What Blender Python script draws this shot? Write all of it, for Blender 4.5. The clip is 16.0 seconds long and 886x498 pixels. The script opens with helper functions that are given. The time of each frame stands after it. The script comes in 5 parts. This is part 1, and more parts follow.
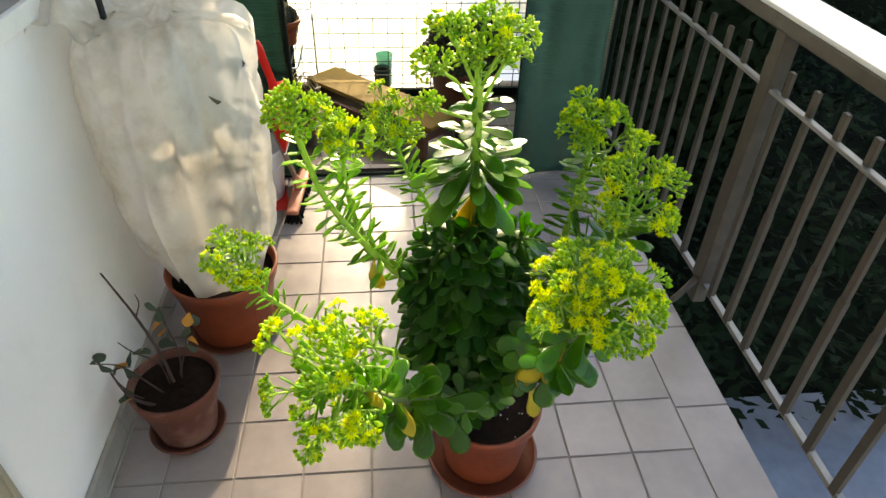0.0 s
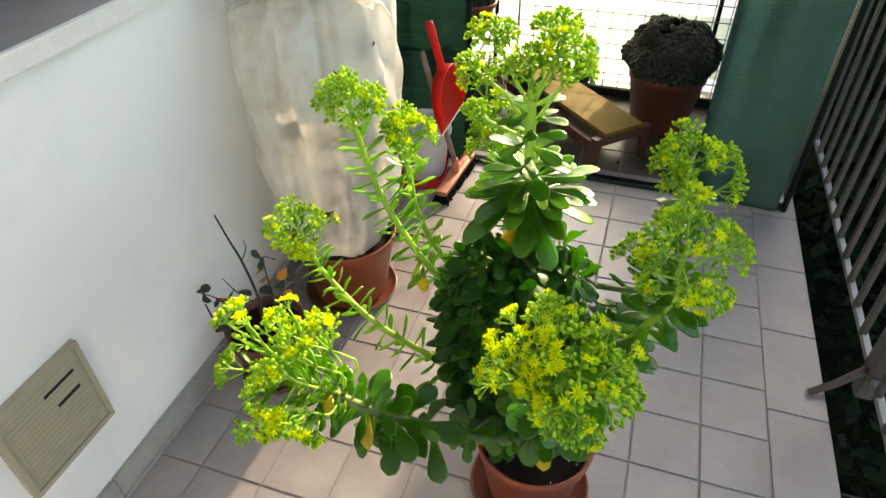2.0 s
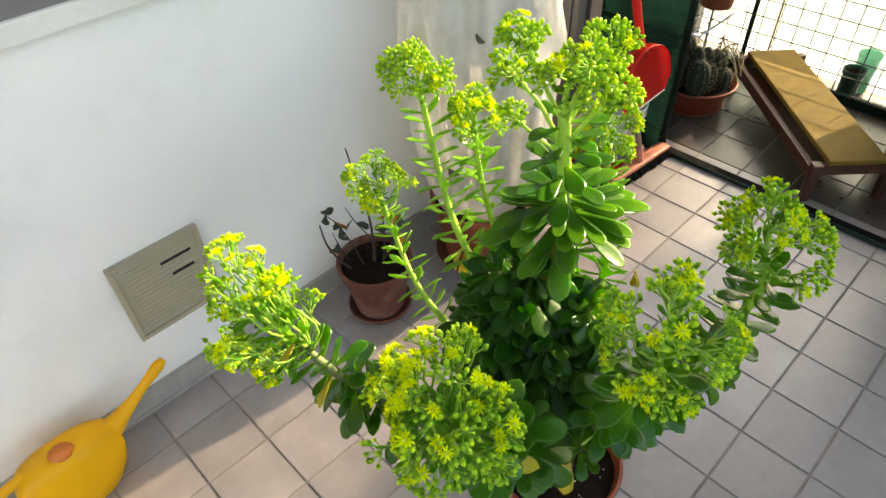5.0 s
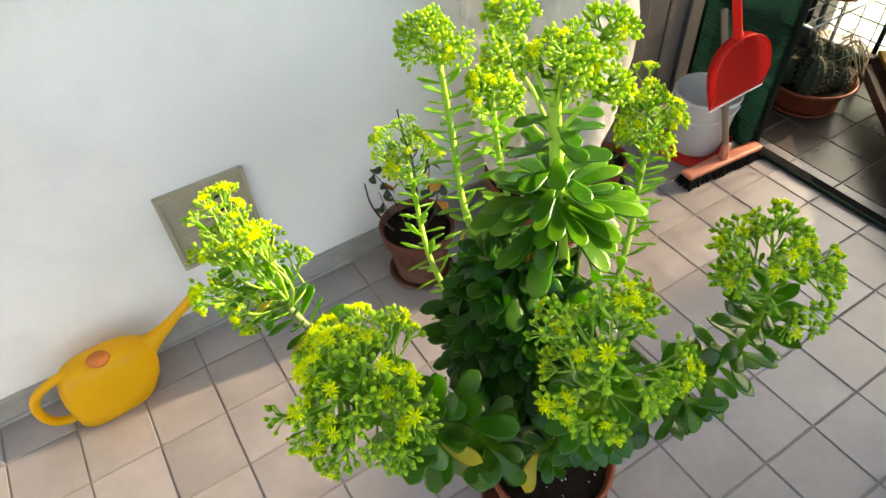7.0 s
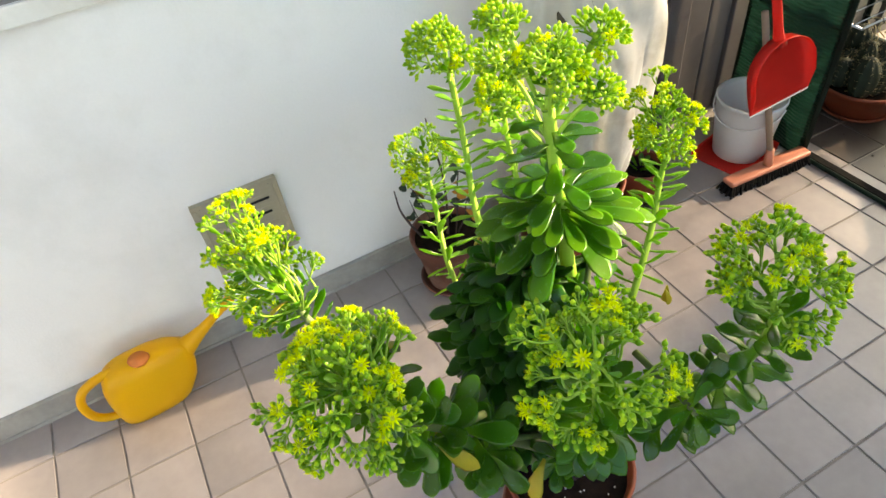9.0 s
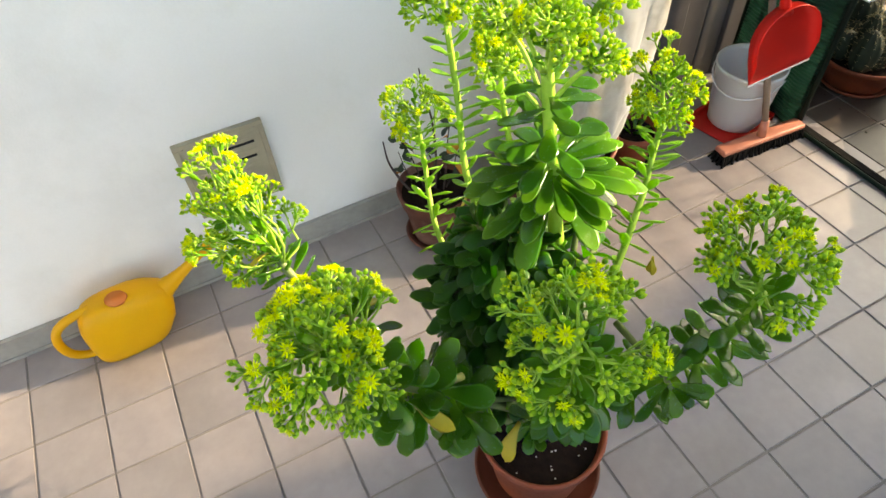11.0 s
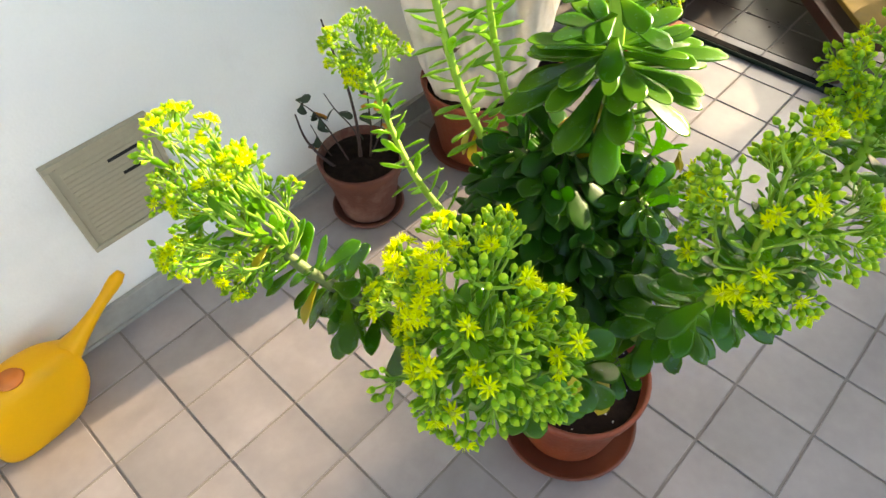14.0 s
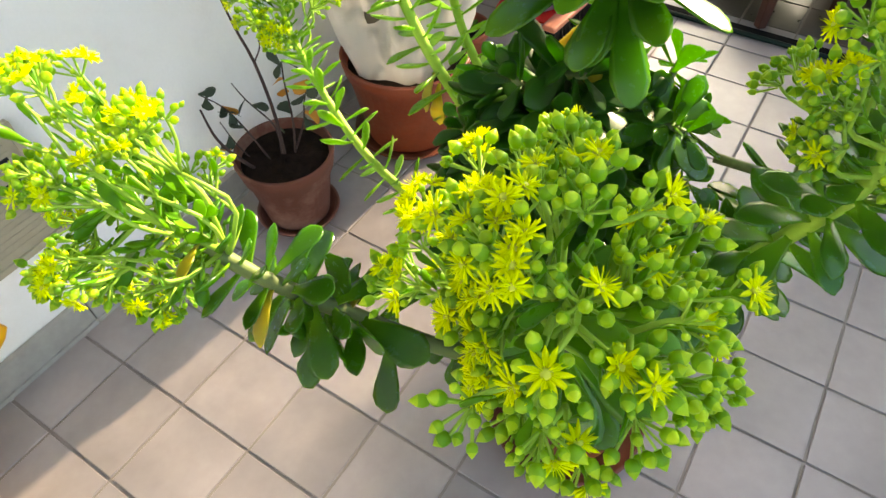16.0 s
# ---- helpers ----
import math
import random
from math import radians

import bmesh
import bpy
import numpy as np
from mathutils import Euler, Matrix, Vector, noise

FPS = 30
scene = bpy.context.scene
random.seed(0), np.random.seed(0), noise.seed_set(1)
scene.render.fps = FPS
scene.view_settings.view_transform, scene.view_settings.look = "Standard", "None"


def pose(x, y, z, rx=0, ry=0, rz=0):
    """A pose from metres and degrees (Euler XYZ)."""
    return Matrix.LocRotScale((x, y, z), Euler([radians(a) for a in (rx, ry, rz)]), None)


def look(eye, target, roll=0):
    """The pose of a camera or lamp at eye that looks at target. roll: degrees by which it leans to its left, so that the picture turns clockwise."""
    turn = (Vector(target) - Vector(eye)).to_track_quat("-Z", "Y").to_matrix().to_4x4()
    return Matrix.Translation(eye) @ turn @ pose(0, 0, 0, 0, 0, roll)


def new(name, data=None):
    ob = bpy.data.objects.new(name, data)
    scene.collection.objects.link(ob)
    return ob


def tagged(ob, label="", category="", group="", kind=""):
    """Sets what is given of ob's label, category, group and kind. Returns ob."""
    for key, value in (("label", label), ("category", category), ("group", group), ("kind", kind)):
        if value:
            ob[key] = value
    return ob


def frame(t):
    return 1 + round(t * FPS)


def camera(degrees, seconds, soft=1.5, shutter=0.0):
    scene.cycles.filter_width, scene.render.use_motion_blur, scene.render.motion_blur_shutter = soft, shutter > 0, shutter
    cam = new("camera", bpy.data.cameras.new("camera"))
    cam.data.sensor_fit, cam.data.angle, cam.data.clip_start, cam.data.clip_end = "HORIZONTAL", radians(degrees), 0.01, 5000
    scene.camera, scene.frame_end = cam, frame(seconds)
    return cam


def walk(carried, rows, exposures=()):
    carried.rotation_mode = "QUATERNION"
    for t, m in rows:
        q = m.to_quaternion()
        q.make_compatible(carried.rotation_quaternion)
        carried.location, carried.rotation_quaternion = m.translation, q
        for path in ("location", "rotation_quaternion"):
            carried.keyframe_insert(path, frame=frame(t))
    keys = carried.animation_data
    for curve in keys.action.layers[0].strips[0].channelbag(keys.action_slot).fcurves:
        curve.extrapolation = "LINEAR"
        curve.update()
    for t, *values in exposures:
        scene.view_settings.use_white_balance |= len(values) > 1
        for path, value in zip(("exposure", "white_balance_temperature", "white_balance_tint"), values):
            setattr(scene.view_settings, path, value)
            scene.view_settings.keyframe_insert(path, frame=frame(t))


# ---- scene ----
cam = camera(69.2, 16.0)
PATH = [
    (0, (0.738, -0.953, 1.44), (0.913, 0.62, 0.218), 1.8),
    (0.5, (0.851, -0.943, 1.458), (0.757, 0.633, 0.231), -0.7),
    (1, (0.921, -0.94, 1.461), (0.682, 0.618, 0.229), -1.2),
    (1.5, (0.967, -0.897, 1.444), (0.599, 0.632, 0.209), -1.4),
    (2, (1.046, -0.837, 1.443), (0.551, 0.63, 0.177), -0.8),
    (2.5, (1.095, -0.778, 1.449), (0.486, 0.6, 0.134), -0.6),
    (3, (1.164, -0.726, 1.461), (0.382, 0.531, 0.116), 0.9),
    (3.2, (1.191, -0.71, 1.47), (0.351, 0.496, 0.113), 1.0),
    (5.3, (1.318, -0.576, 1.468), (0.245, 0.41, 0.098), -3.1),
    (5.5, (1.324, -0.564, 1.467), (0.262, 0.433, 0.097), -2.7),
    (6, (1.363, -0.502, 1.463), (0.297, 0.454, 0.066), 0.2),
    (6.5, (1.38, -0.462, 1.465), (0.236, 0.367, 0.049), -0.9),
    (7, (1.397, -0.435, 1.461), (0.188, 0.254, 0.024), -3.9),
    (7.5, (1.419, -0.419, 1.464), (0.175, 0.181, 0.018), -7.1),
    (8, (1.434, -0.402, 1.463), (0.161, 0.163, 0.028), -7.4),
    (8.5, (1.435, -0.385, 1.461), (0.12, 0.165, 0.058), -8.5),
    (9, (1.445, -0.374, 1.458), (0.13, 0.176, 0.055), -8.5),
    (9.2, (1.447, -0.368, 1.459), (0.15, 0.179, 0.038), -7.4),
    (11.3, (1.413, -0.364, 1.456), (0.22, 0.16, -0.061), -4.4),
    (11.5, (1.405, -0.373, 1.447), (0.203, 0.147, -0.065), -4.4),
    (12, (1.372, -0.406, 1.43), (0.192, 0.12, -0.096), -5.4),
    (12.5, (1.341, -0.446, 1.41), (0.201, 0.127, -0.129), -4.5),
    (13, (1.293, -0.484, 1.376), (0.229, 0.189, -0.178), -3.6),
    (13.5, (1.23, -0.523, 1.338), (0.257, 0.265, -0.222), -3.2),
    (14, (1.197, -0.538, 1.295), (0.304, 0.339, -0.265), -2.9),
    (14.5, (1.167, -0.532, 1.247), (0.326, 0.396, -0.312), -3.2),
    (15, (1.131, -0.52, 1.197), (0.314, 0.422, -0.366), -2.6),
    (15.5, (1.11, -0.515, 1.164), (0.32, 0.451, -0.399), -2.6),
    (16, (1.076, -0.518, 1.126), (0.363, 0.53, -0.421), -2.0),
]
EXPOSURES = [(0.0, 2.05, 7350, 8), (1.0, 2.1, 7350, 8), (3.0, 2.1, 7350, 8), (9.0, 2.17, 7350, 8), (13.0, 2.25, 7350, 8), (16.0, 2.43, 7350, 8)]
walk(cam, [(t, look(eye, target, roll)) for t, eye, target, roll in PATH], EXPOSURES)

# ---- daylight ----
SUN_DIR = Vector((-0.18, -1.0, -0.47)).normalized()
world = bpy.data.worlds.new("daylight")
scene.world = world
world.use_nodes = True
wn = world.node_tree.nodes
sky = wn.new("ShaderNodeTexSky")
sky.sky_type = "NISHITA"
sky.sun_disc = False
sky.sun_elevation = math.asin(-SUN_DIR.z)
sky.sun_rotation = math.atan2(-SUN_DIR.x, -SUN_DIR.y)
sky.air_density, sky.dust_density, sky.ozone_density = 1.0, 2.0, 1.0
wn["Background"].inputs["Strength"].default_value = 0.150
world.node_tree.links.new(sky.outputs[0], wn["Background"].inputs["Color"])
sun = new("sun", bpy.data.lights.new("sun", "SUN"))
sun.data.energy, sun.data.angle, sun.data.color = 4.6, radians(1.0), (1.0, 0.815, 0.585)
sun.matrix_world = Matrix.Translation((0, 4, 5)) @ SUN_DIR.to_track_quat("-Z", "Y").to_matrix().to_4x4()

# ---- materials ----
def mat(name, col, col2=None, rough=0.6, metal=0.0, scale=12.0, fine=90.0, bump=0.15, var=0.5, trans=0.0, trans_col=None,
        piece=0.0, spec=0.5, stain=None, stain_scale=5.0, stain_amt=0.6, coat=0.0, island=0.0, tip=None, tip_at=(0.05, 0.1)):
    """A surface with broad and fine colour variation, relief and, if asked, see-through light and stains."""
    m = bpy.data.materials.new(name)
    m.use_nodes = True
    nt = m.node_tree
    n, l = nt.nodes, nt.links
    b = n["Principled BSDF"]
    tc = n.new("ShaderNodeTexCoord")
    src = tc.outputs["Object"]
    info = n.new("ShaderNodeObjectInfo")
    add = n.new("ShaderNodeVectorMath")
    add.operation = "MULTIPLY_ADD"
    add.inputs[1].default_value = (1, 1, 1)
    comb = n.new("ShaderNodeCombineXYZ")
    mul = n.new("ShaderNodeMath")
    mul.operation = "MULTIPLY"
    mul.inputs[1].default_value = 37.0 if piece else 0.0
    l.new(info.outputs["Random"], mul.inputs[0])
    for k in range(3):
        l.new(mul.outputs[0], comb.inputs[k])
    l.new(src, add.inputs[0])
    l.new(comb.outputs[0], add.inputs[2])
    big, small = n.new("ShaderNodeTexNoise"), n.new("ShaderNodeTexNoise")
    big.inputs["Scale"].default_value, big.inputs["Detail"].default_value = scale, 5
    small.inputs["Scale"].default_value, small.inputs["Detail"].default_value = fine, 3
    l.new(add.outputs[0], big.inputs["Vector"])
    l.new(add.outputs[0], small.inputs["Vector"])
    mixn = n.new("ShaderNodeMix")
    mixn.inputs[0].default_value = 0.3
    l.new(big.outputs["Fac"], mixn.inputs[2])
    l.new(small.outputs["Fac"], mixn.inputs[3])
    ramp = n.new("ShaderNodeValToRGB")
    ramp.color_ramp.elements[0].position = 0.5 - 0.22
    ramp.color_ramp.elements[1].position = 0.5 + 0.22
    c2 = col2 or [c * (1 - 0.35 * var) for c in col]
    ramp.color_ramp.elements[0].color = (*c2, 1)
    ramp.color_ramp.elements[1].color = (*col, 1)
    l.new(mixn.outputs[0], ramp.inputs[0])
    out = ramp.outputs[0]
    if stain:
        sn = n.new("ShaderNodeTexNoise")
        sn.inputs["Scale"].default_value, sn.inputs["Detail"].default_value, sn.inputs["Roughness"].default_value = stain_scale, 6, 0.65
        l.new(add.outputs[0], sn.inputs["Vector"])
        sr = n.new("ShaderNodeMapRange")
        sr.inputs[1].default_value, sr.inputs[2].default_value = 0.48, 0.66
        sr.inputs[3].default_value, sr.inputs[4].default_value = 0.0, stain_amt
        l.new(sn.outputs["Fac"], sr.inputs[0])
        sm = n.new("ShaderNodeMix")
        sm.data_type = "RGBA"
        sm.inputs[7].default_value = (*stain, 1)
        l.new(sr.outputs[0], sm.inputs[0])
        l.new(out, sm.inputs[6])
        out = sm.outputs[2]
    if piece:
        hs = n.new("ShaderNodeHueSaturation")
        mr = n.new("ShaderNodeMapRange")
        mr.inputs[3].default_value, mr.inputs[4].default_value = 1 - piece, 1 + piece
        l.new(info.outputs["Random"], mr.inputs[0])
        l.new(mr.outputs[0], hs.inputs["Value"])
        l.new(out, hs.inputs["Color"])
        out = hs.outputs[0]
    if tip:
        sx, tr_, tm = n.new("ShaderNodeSeparateXYZ"), n.new("ShaderNodeMapRange"), n.new("ShaderNodeMix")
        along = n.new("ShaderNodeValToRGB")
        along.color_ramp.elements[0].color = (0.9, 0.9, 0.9, 1)
        along.color_ramp.elements[1].color = (0.35, 0.35, 0.35, 1)
        for at_, f_ in ((0.36, 0.0), (0.68, 0.0)):
            along.color_ramp.elements.new(at_).color = (f_, f_, f_, 1)
        tm.data_type = "RGBA"
        l.new(src, sx.inputs[0])
        l.new(sx.outputs[0], tr_.inputs[0])
        tr_.inputs[1].default_value, tr_.inputs[2].default_value = tip_at
        tm.inputs[7].default_value = (*tip, 1)
        l.new(tr_.outputs[0], along.inputs[0])
        l.new(along.outputs[0], tm.inputs[0])
        l.new(out, tm.inputs[6])
        out = tm.outputs[2]
    if island:
        geo = n.new("ShaderNodeNewGeometry")
        hi, vi, hs = n.new("ShaderNodeMapRange"), n.new("ShaderNodeMapRange"), n.new("ShaderNodeHueSaturation")
        hi.inputs[3].default_value, hi.inputs[4].default_value = 0.5 + 0.06 * island, 0.5 - 0.04 * island
        vi.inputs[3].default_value, vi.inputs[4].default_value = 1 - island, 1 + 0.3 * island
        for mr, sock in ((hi, "Hue"), (vi, "Value")):
            l.new(geo.outputs["Random Per Island"], mr.inputs[0])
            l.new(mr.outputs[0], hs.inputs[sock])
        l.new(out, hs.inputs["Color"])
        out = hs.outputs[0]
    l.new(out, b.inputs["Base Color"])
    rr = n.new("ShaderNodeMapRange")
    rr.inputs[3].default_value, rr.inputs[4].default_value = max(0.03, rough - 0.12), min(1, rough + 0.12)
    l.new(small.outputs["Fac"], rr.inputs[0])
    l.new(rr.outputs[0], b.inputs["Roughness"])
    b.inputs["Metallic"].default_value = metal
    b.inputs["Specular IOR Level"].default_value = spec
    b.inputs["Coat Weight"].default_value, b.inputs["Coat Roughness"].default_value = coat, 0.42
    if bump:
        bp = n.new("ShaderNodeBump")
        bp.inputs["Strength"].default_value, bp.inputs["Distance"].default_value = bump, 0.004
        l.new(mixn.outputs[0], bp.inputs["Height"])
        l.new(bp.outputs[0], b.inputs["Normal"])
    if trans:
        tr = n.new("ShaderNodeBsdfTranslucent")
        if trans_col:
            tr.inputs[0].default_value = (*trans_col, 1)
        else:
            l.new(out, tr.inputs[0])
        mx = n.new("ShaderNodeMixShader")
        mx.inputs[0].default_value = trans
        l.new(b.outputs[0], mx.inputs[1])
        l.new(tr.outputs[0], mx.inputs[2])
        l.new(mx.outputs[0], n["Material Output"].inputs[0])
    return m


M_WALL = mat("white_plaster", (0.86, 0.86, 0.85), (0.80, 0.80, 0.79), rough=0.9, scale=3, fine=160, bump=0.35, spec=0.2, stain=(0.62, 0.61, 0.58), stain_scale=2.2, stain_amt=0.35)
M_SKIRT = mat("grey_marble_skirting", (0.38, 0.365, 0.335), (0.25, 0.24, 0.22), rough=0.45, scale=14, fine=60, bump=0.05)
M_SILL = mat("grey_stone_sill", (0.30, 0.29, 0.28), (0.22, 0.21, 0.20), rough=0.6, scale=9, fine=120, bump=0.1)
M_SILLEDGE = mat("white_sill_edge", (0.78, 0.78, 0.75), (0.66, 0.66, 0.63), rough=0.5, scale=9, fine=90, bump=0.1)
M_TILE = mat("beige_floor_tile", (0.325, 0.288, 0.284), (0.225, 0.197, 0.193), rough=0.36, scale=7, fine=40, bump=0.03, piece=0.10, spec=0.9, coat=0.4, stain=(0.205, 0.172, 0.165), stain_scale=3.2, stain_amt=0.45)
# darker copy of the tile: the greenhouse's shade is put into its colour
M_TILESHADE = mat("shaded_floor_tile", (0.085, 0.070, 0.060), (0.04, 0.032, 0.027), rough=0.32, scale=5, fine=40, bump=0.05, piece=0.10, spec=0.8, stain=(0.035, 0.027, 0.021), stain_scale=6, stain_amt=0.6)
M_GROUT = mat("grey_grout", (0.29, 0.26, 0.24), (0.20, 0.18, 0.165), rough=0.9, scale=20, fine=200, bump=0.3)
M_TERRA = mat("terracotta_plastic", (0.27, 0.056, 0.019), (0.20, 0.040, 0.014), rough=0.50, scale=12, fine=120, bump=0.05, stain=(0.13, 0.032, 0.015), stain_scale=8, stain_amt=0.6)
M_TERRA_OLD = mat("weathered_terracotta", (0.128, 0.036, 0.020), (0.080, 0.024, 0.014), rough=0.8, scale=10, fine=120, bump=0.2, stain=(0.30, 0.20, 0.16), stain_scale=9, stain_amt=0.45)
M_TERRADARK = mat("dark_terracotta_plastic", (0.15, 0.040, 0.018), (0.10, 0.027, 0.012), rough=0.45, scale=12, fine=120, bump=0.05)
M_SOIL = mat("dark_soil", (0.022, 0.013, 0.009), (0.008, 0.005, 0.004), spec=0.1, rough=0.95, scale=60, fine=260, bump=1.0)
M_PERLITE = mat("white_grit", (0.75, 0.74, 0.7), rough=0.9, bump=0.1)
M_RAIL = mat("taupe_painted_steel", (0.072, 0.060, 0.045), (0.05, 0.041, 0.031), rough=0.5, scale=20, fine=140, bump=0.08, stain=(0.11, 0.095, 0.075), stain_scale=14, stain_amt=0.4)
M_RAILTOP = mat("pale_worn_steel", (0.27, 0.26, 0.245), (0.18, 0.17, 0.16), rough=0.45, scale=20, fine=140, bump=0.08)
M_HANDRAIL = mat("white_handrail_top", (0.82, 0.81, 0.78), (0.74, 0.73, 0.70), rough=0.4, scale=10, fine=90, bump=0.05)
M_GFRAME = mat("dark_green_frame", (0.009, 0.022, 0.016), (0.005, 0.013, 0.010), rough=0.6, bump=0.05, spec=0.15)
M_SHEET = mat("green_greenhouse_sheet", (0.016, 0.060, 0.043), (0.008, 0.034, 0.025), rough=0.32, spec=0.3, scale=8, fine=200, bump=0.12, trans=0.09, trans_col=(0.05, 0.20, 0.13))
M_SHEETPALE = mat("turquoise_plastic_sheet", (0.045, 0.115, 0.10), (0.022, 0.065, 0.058), rough=0.22, scale=7, fine=120, bump=0.2, trans=0.28, trans_col=(0.12, 0.32, 0.27), stain=(0.015, 0.045, 0.036), stain_scale=3.5, stain_amt=0.75)
for sheet_mat in (M_SHEET, M_SHEETPALE):
    sn_, sl_ = sheet_mat.node_tree.nodes, sheet_mat.node_tree.links
    wave, rib, where = sn_.new("ShaderNodeTexWave"), sn_.new("ShaderNodeBump"), sn_.new("ShaderNodeTexCoord")
    wave.bands_direction = "Z"
    wave.inputs["Scale"].default_value, wave.inputs["Distortion"].default_value = 26.0, 1.2
    rib.inputs["Strength"].default_value, rib.inputs["Distance"].default_value = 0.5, 0.004
    sl_.new(where.outputs["Object"], wave.inputs["Vector"])
    sl_.new(wave.outputs["Fac"], rib.inputs["Height"])
    shell = sn_["Principled BSDF"]
    sl_.new(shell.inputs["Normal"].links[0].from_socket, rib.inputs["Normal"])
    sl_.new(rib.outputs[0], shell.inputs["Normal"])
M_WIRE = mat("dark_wire", (0.05, 0.07, 0.06), rough=0.5, metal=0.3, bump=0)
M_FLEECE = mat("white_fleece", (0.95, 0.945, 0.93), (0.84, 0.83, 0.78), rough=0.95, scale=4, fine=300, bump=0.2, trans=0.46, trans_col=(0.96, 0.94, 0.88), stain=(0.32, 0.275, 0.175), stain_scale=5, stain_amt=0.9)
M_LEAF = mat("glossy_succulent_leaf", (0.040, 0.142, 0.006), (0.014, 0.060, 0.003), rough=0.24, scale=24, fine=120, bump=0.03, trans=0.28, trans_col=(0.38, 0.86, 0.012), piece=0.35, spec=0.5, tip=(0.20, 0.42, 0.015), tip_at=(0.0, 0.105))
# darker copy of the leaf, with the shade of the plant's middle in its colour
M_LEAFSHADE = mat("shaded_succulent_leaf", (0.027, 0.108, 0.006), (0.009, 0.040, 0.0026), spec=0.25, rough=0.38, scale=18, fine=120, bump=0.03, trans=0.24, trans_col=(0.24, 0.70, 0.012), island=0.45)
M_LEAFYEL = mat("yellowing_leaf", (0.55, 0.40, 0.015), (0.28, 0.32, 0.015), rough=0.45, scale=20, fine=120, bump=0.03, trans=0.3, trans_col=(0.85, 0.7, 0.08))
M_STALK = mat("pale_green_stalk", (0.40, 0.60, 0.085), (0.22, 0.42, 0.035), rough=0.5, scale=25, fine=160, bump=0.05, spec=0.25, trans=0.12, trans_col=(0.65, 0.95, 0.05))
M_STALKOLD = mat("olive_green_stem", (0.15, 0.21, 0.05), (0.09, 0.12, 0.035), rough=0.6, scale=25, fine=160, bump=0.15)
M_WOODSTEM = mat("brown_woody_stem", (0.10, 0.072, 0.04), (0.06, 0.042, 0.026), rough=0.8, scale=25, fine=160, bump=0.4)
M_BUD = mat("yellow_green_bud", (0.20, 0.42, 0.022), (0.10, 0.28, 0.012), rough=0.42, scale=30, fine=160, bump=0.03, trans=0.34, trans_col=(0.65, 0.95, 0.012), spec=0.3, island=0.40)
M_BUDTIP = mat("pale_bud_tip", (0.46, 0.62, 0.03), (0.28, 0.50, 0.016), rough=0.42, scale=30, fine=160, bump=0.03, trans=0.36, trans_col=(0.85, 1.0, 0.02), spec=0.3, island=0.3)
M_SLIMLEAF = mat("pale_narrow_leaf", (0.22, 0.42, 0.03), (0.11, 0.27, 0.014), rough=0.3, scale=25, fine=140, bump=0.03, trans=0.34, trans_col=(0.5, 0.92, 0.03), spec=0.4, piece=0.2)
M_BRACT = mat("light_green_bract", (0.13, 0.32, 0.008), (0.055, 0.18, 0.005), spec=0.3, rough=0.30, scale=25, fine=140, bump=0.03, trans=0.26, trans_col=(0.45, 0.9, 0.02), island=0.3)
M_PETAL = mat("bright_yellow_petal", (0.86, 0.93, 0.008), (0.78, 0.88, 0.008), rough=0.5, scale=40, fine=200, bump=0, trans=0.45, trans_col=(0.95, 1.0, 0.02), spec=0.2)
M_CENTRE = mat("flower_centre", (0.55, 0.56, 0.04), (0.42, 0.48, 0.03), rough=0.6, bump=0)
M_YELLOW = mat("yellow_plastic", (0.84, 0.47, 0.004), (0.76, 0.40, 0.004), rough=0.36, scale=6, fine=140, bump=0.04, spec=0.35, trans=0.22, trans_col=(0.9, 0.5, 0.02))
M_ORANGE = mat("orange_plastic", (0.62, 0.17, 0.02), rough=0.45, bump=0.03)
M_RED = mat("red_plastic", (0.68, 0.025, 0.018), (0.58, 0.02, 0.014), rough=0.35, scale=8, fine=120, bump=0.03, trans=0.3, trans_col=(0.95, 0.05, 0.03))
M_WHITEPL = mat("white_plastic", (0.92, 0.92, 0.93), (0.86, 0.86, 0.88), rough=0.4, scale=8, fine=120, bump=0.05, trans=0.3, trans_col=(0.85, 0.85, 0.85))
M_SALMON = mat("salmon_plastic", (0.55, 0.20, 0.12), (0.45, 0.16, 0.10), rough=0.5, bump=0.08)
M_BRISTLE = mat("black_bristles", (0.008, 0.007, 0.007), (0.004, 0.004, 0.004), spec=0.1, rough=0.9, scale=60, fine=300, bump=0.6)
M_POLE = mat("grey_brown_pole", (0.30, 0.22, 0.17), (0.22, 0.16, 0.12), rough=0.5, scale=30, bump=0.1)
M_BENCHTOP = mat("yellow_ochre_board", (0.250, 0.165, 0.030), (0.160, 0.105, 0.019), spec=0.12, rough=0.7, scale=7, fine=80, bump=0.1, stain=(0.12, 0.085, 0.035), stain_scale=6, stain_amt=0.5)
M_BENCHWOOD = mat("reddish_brown_wood", (0.10, 0.038, 0.024), (0.055, 0.021, 0.013), rough=0.45, scale=12, fine=100, bump=0.15)
M_CACTUS = mat("dark_cactus", (0.022, 0.030, 0.012), (0.009, 0.014, 0.006), rough=0.8, scale=30, fine=160, bump=0.6)
M_SPINE = mat("pale_spines", (0.34, 0.29, 0.16), rough=0.8, bump=0)
M_VENT = mat("cream_vent_plastic", (0.40, 0.365, 0.27), (0.32, 0.29, 0.21), rough=0.55, scale=9, fine=120, bump=0.06, stain=(0.30, 0.26, 0.18), stain_scale=6, stain_amt=0.4)
M_BLACK = mat("black_gap", (0.008, 0.008, 0.008), rough=0.9, bump=0)
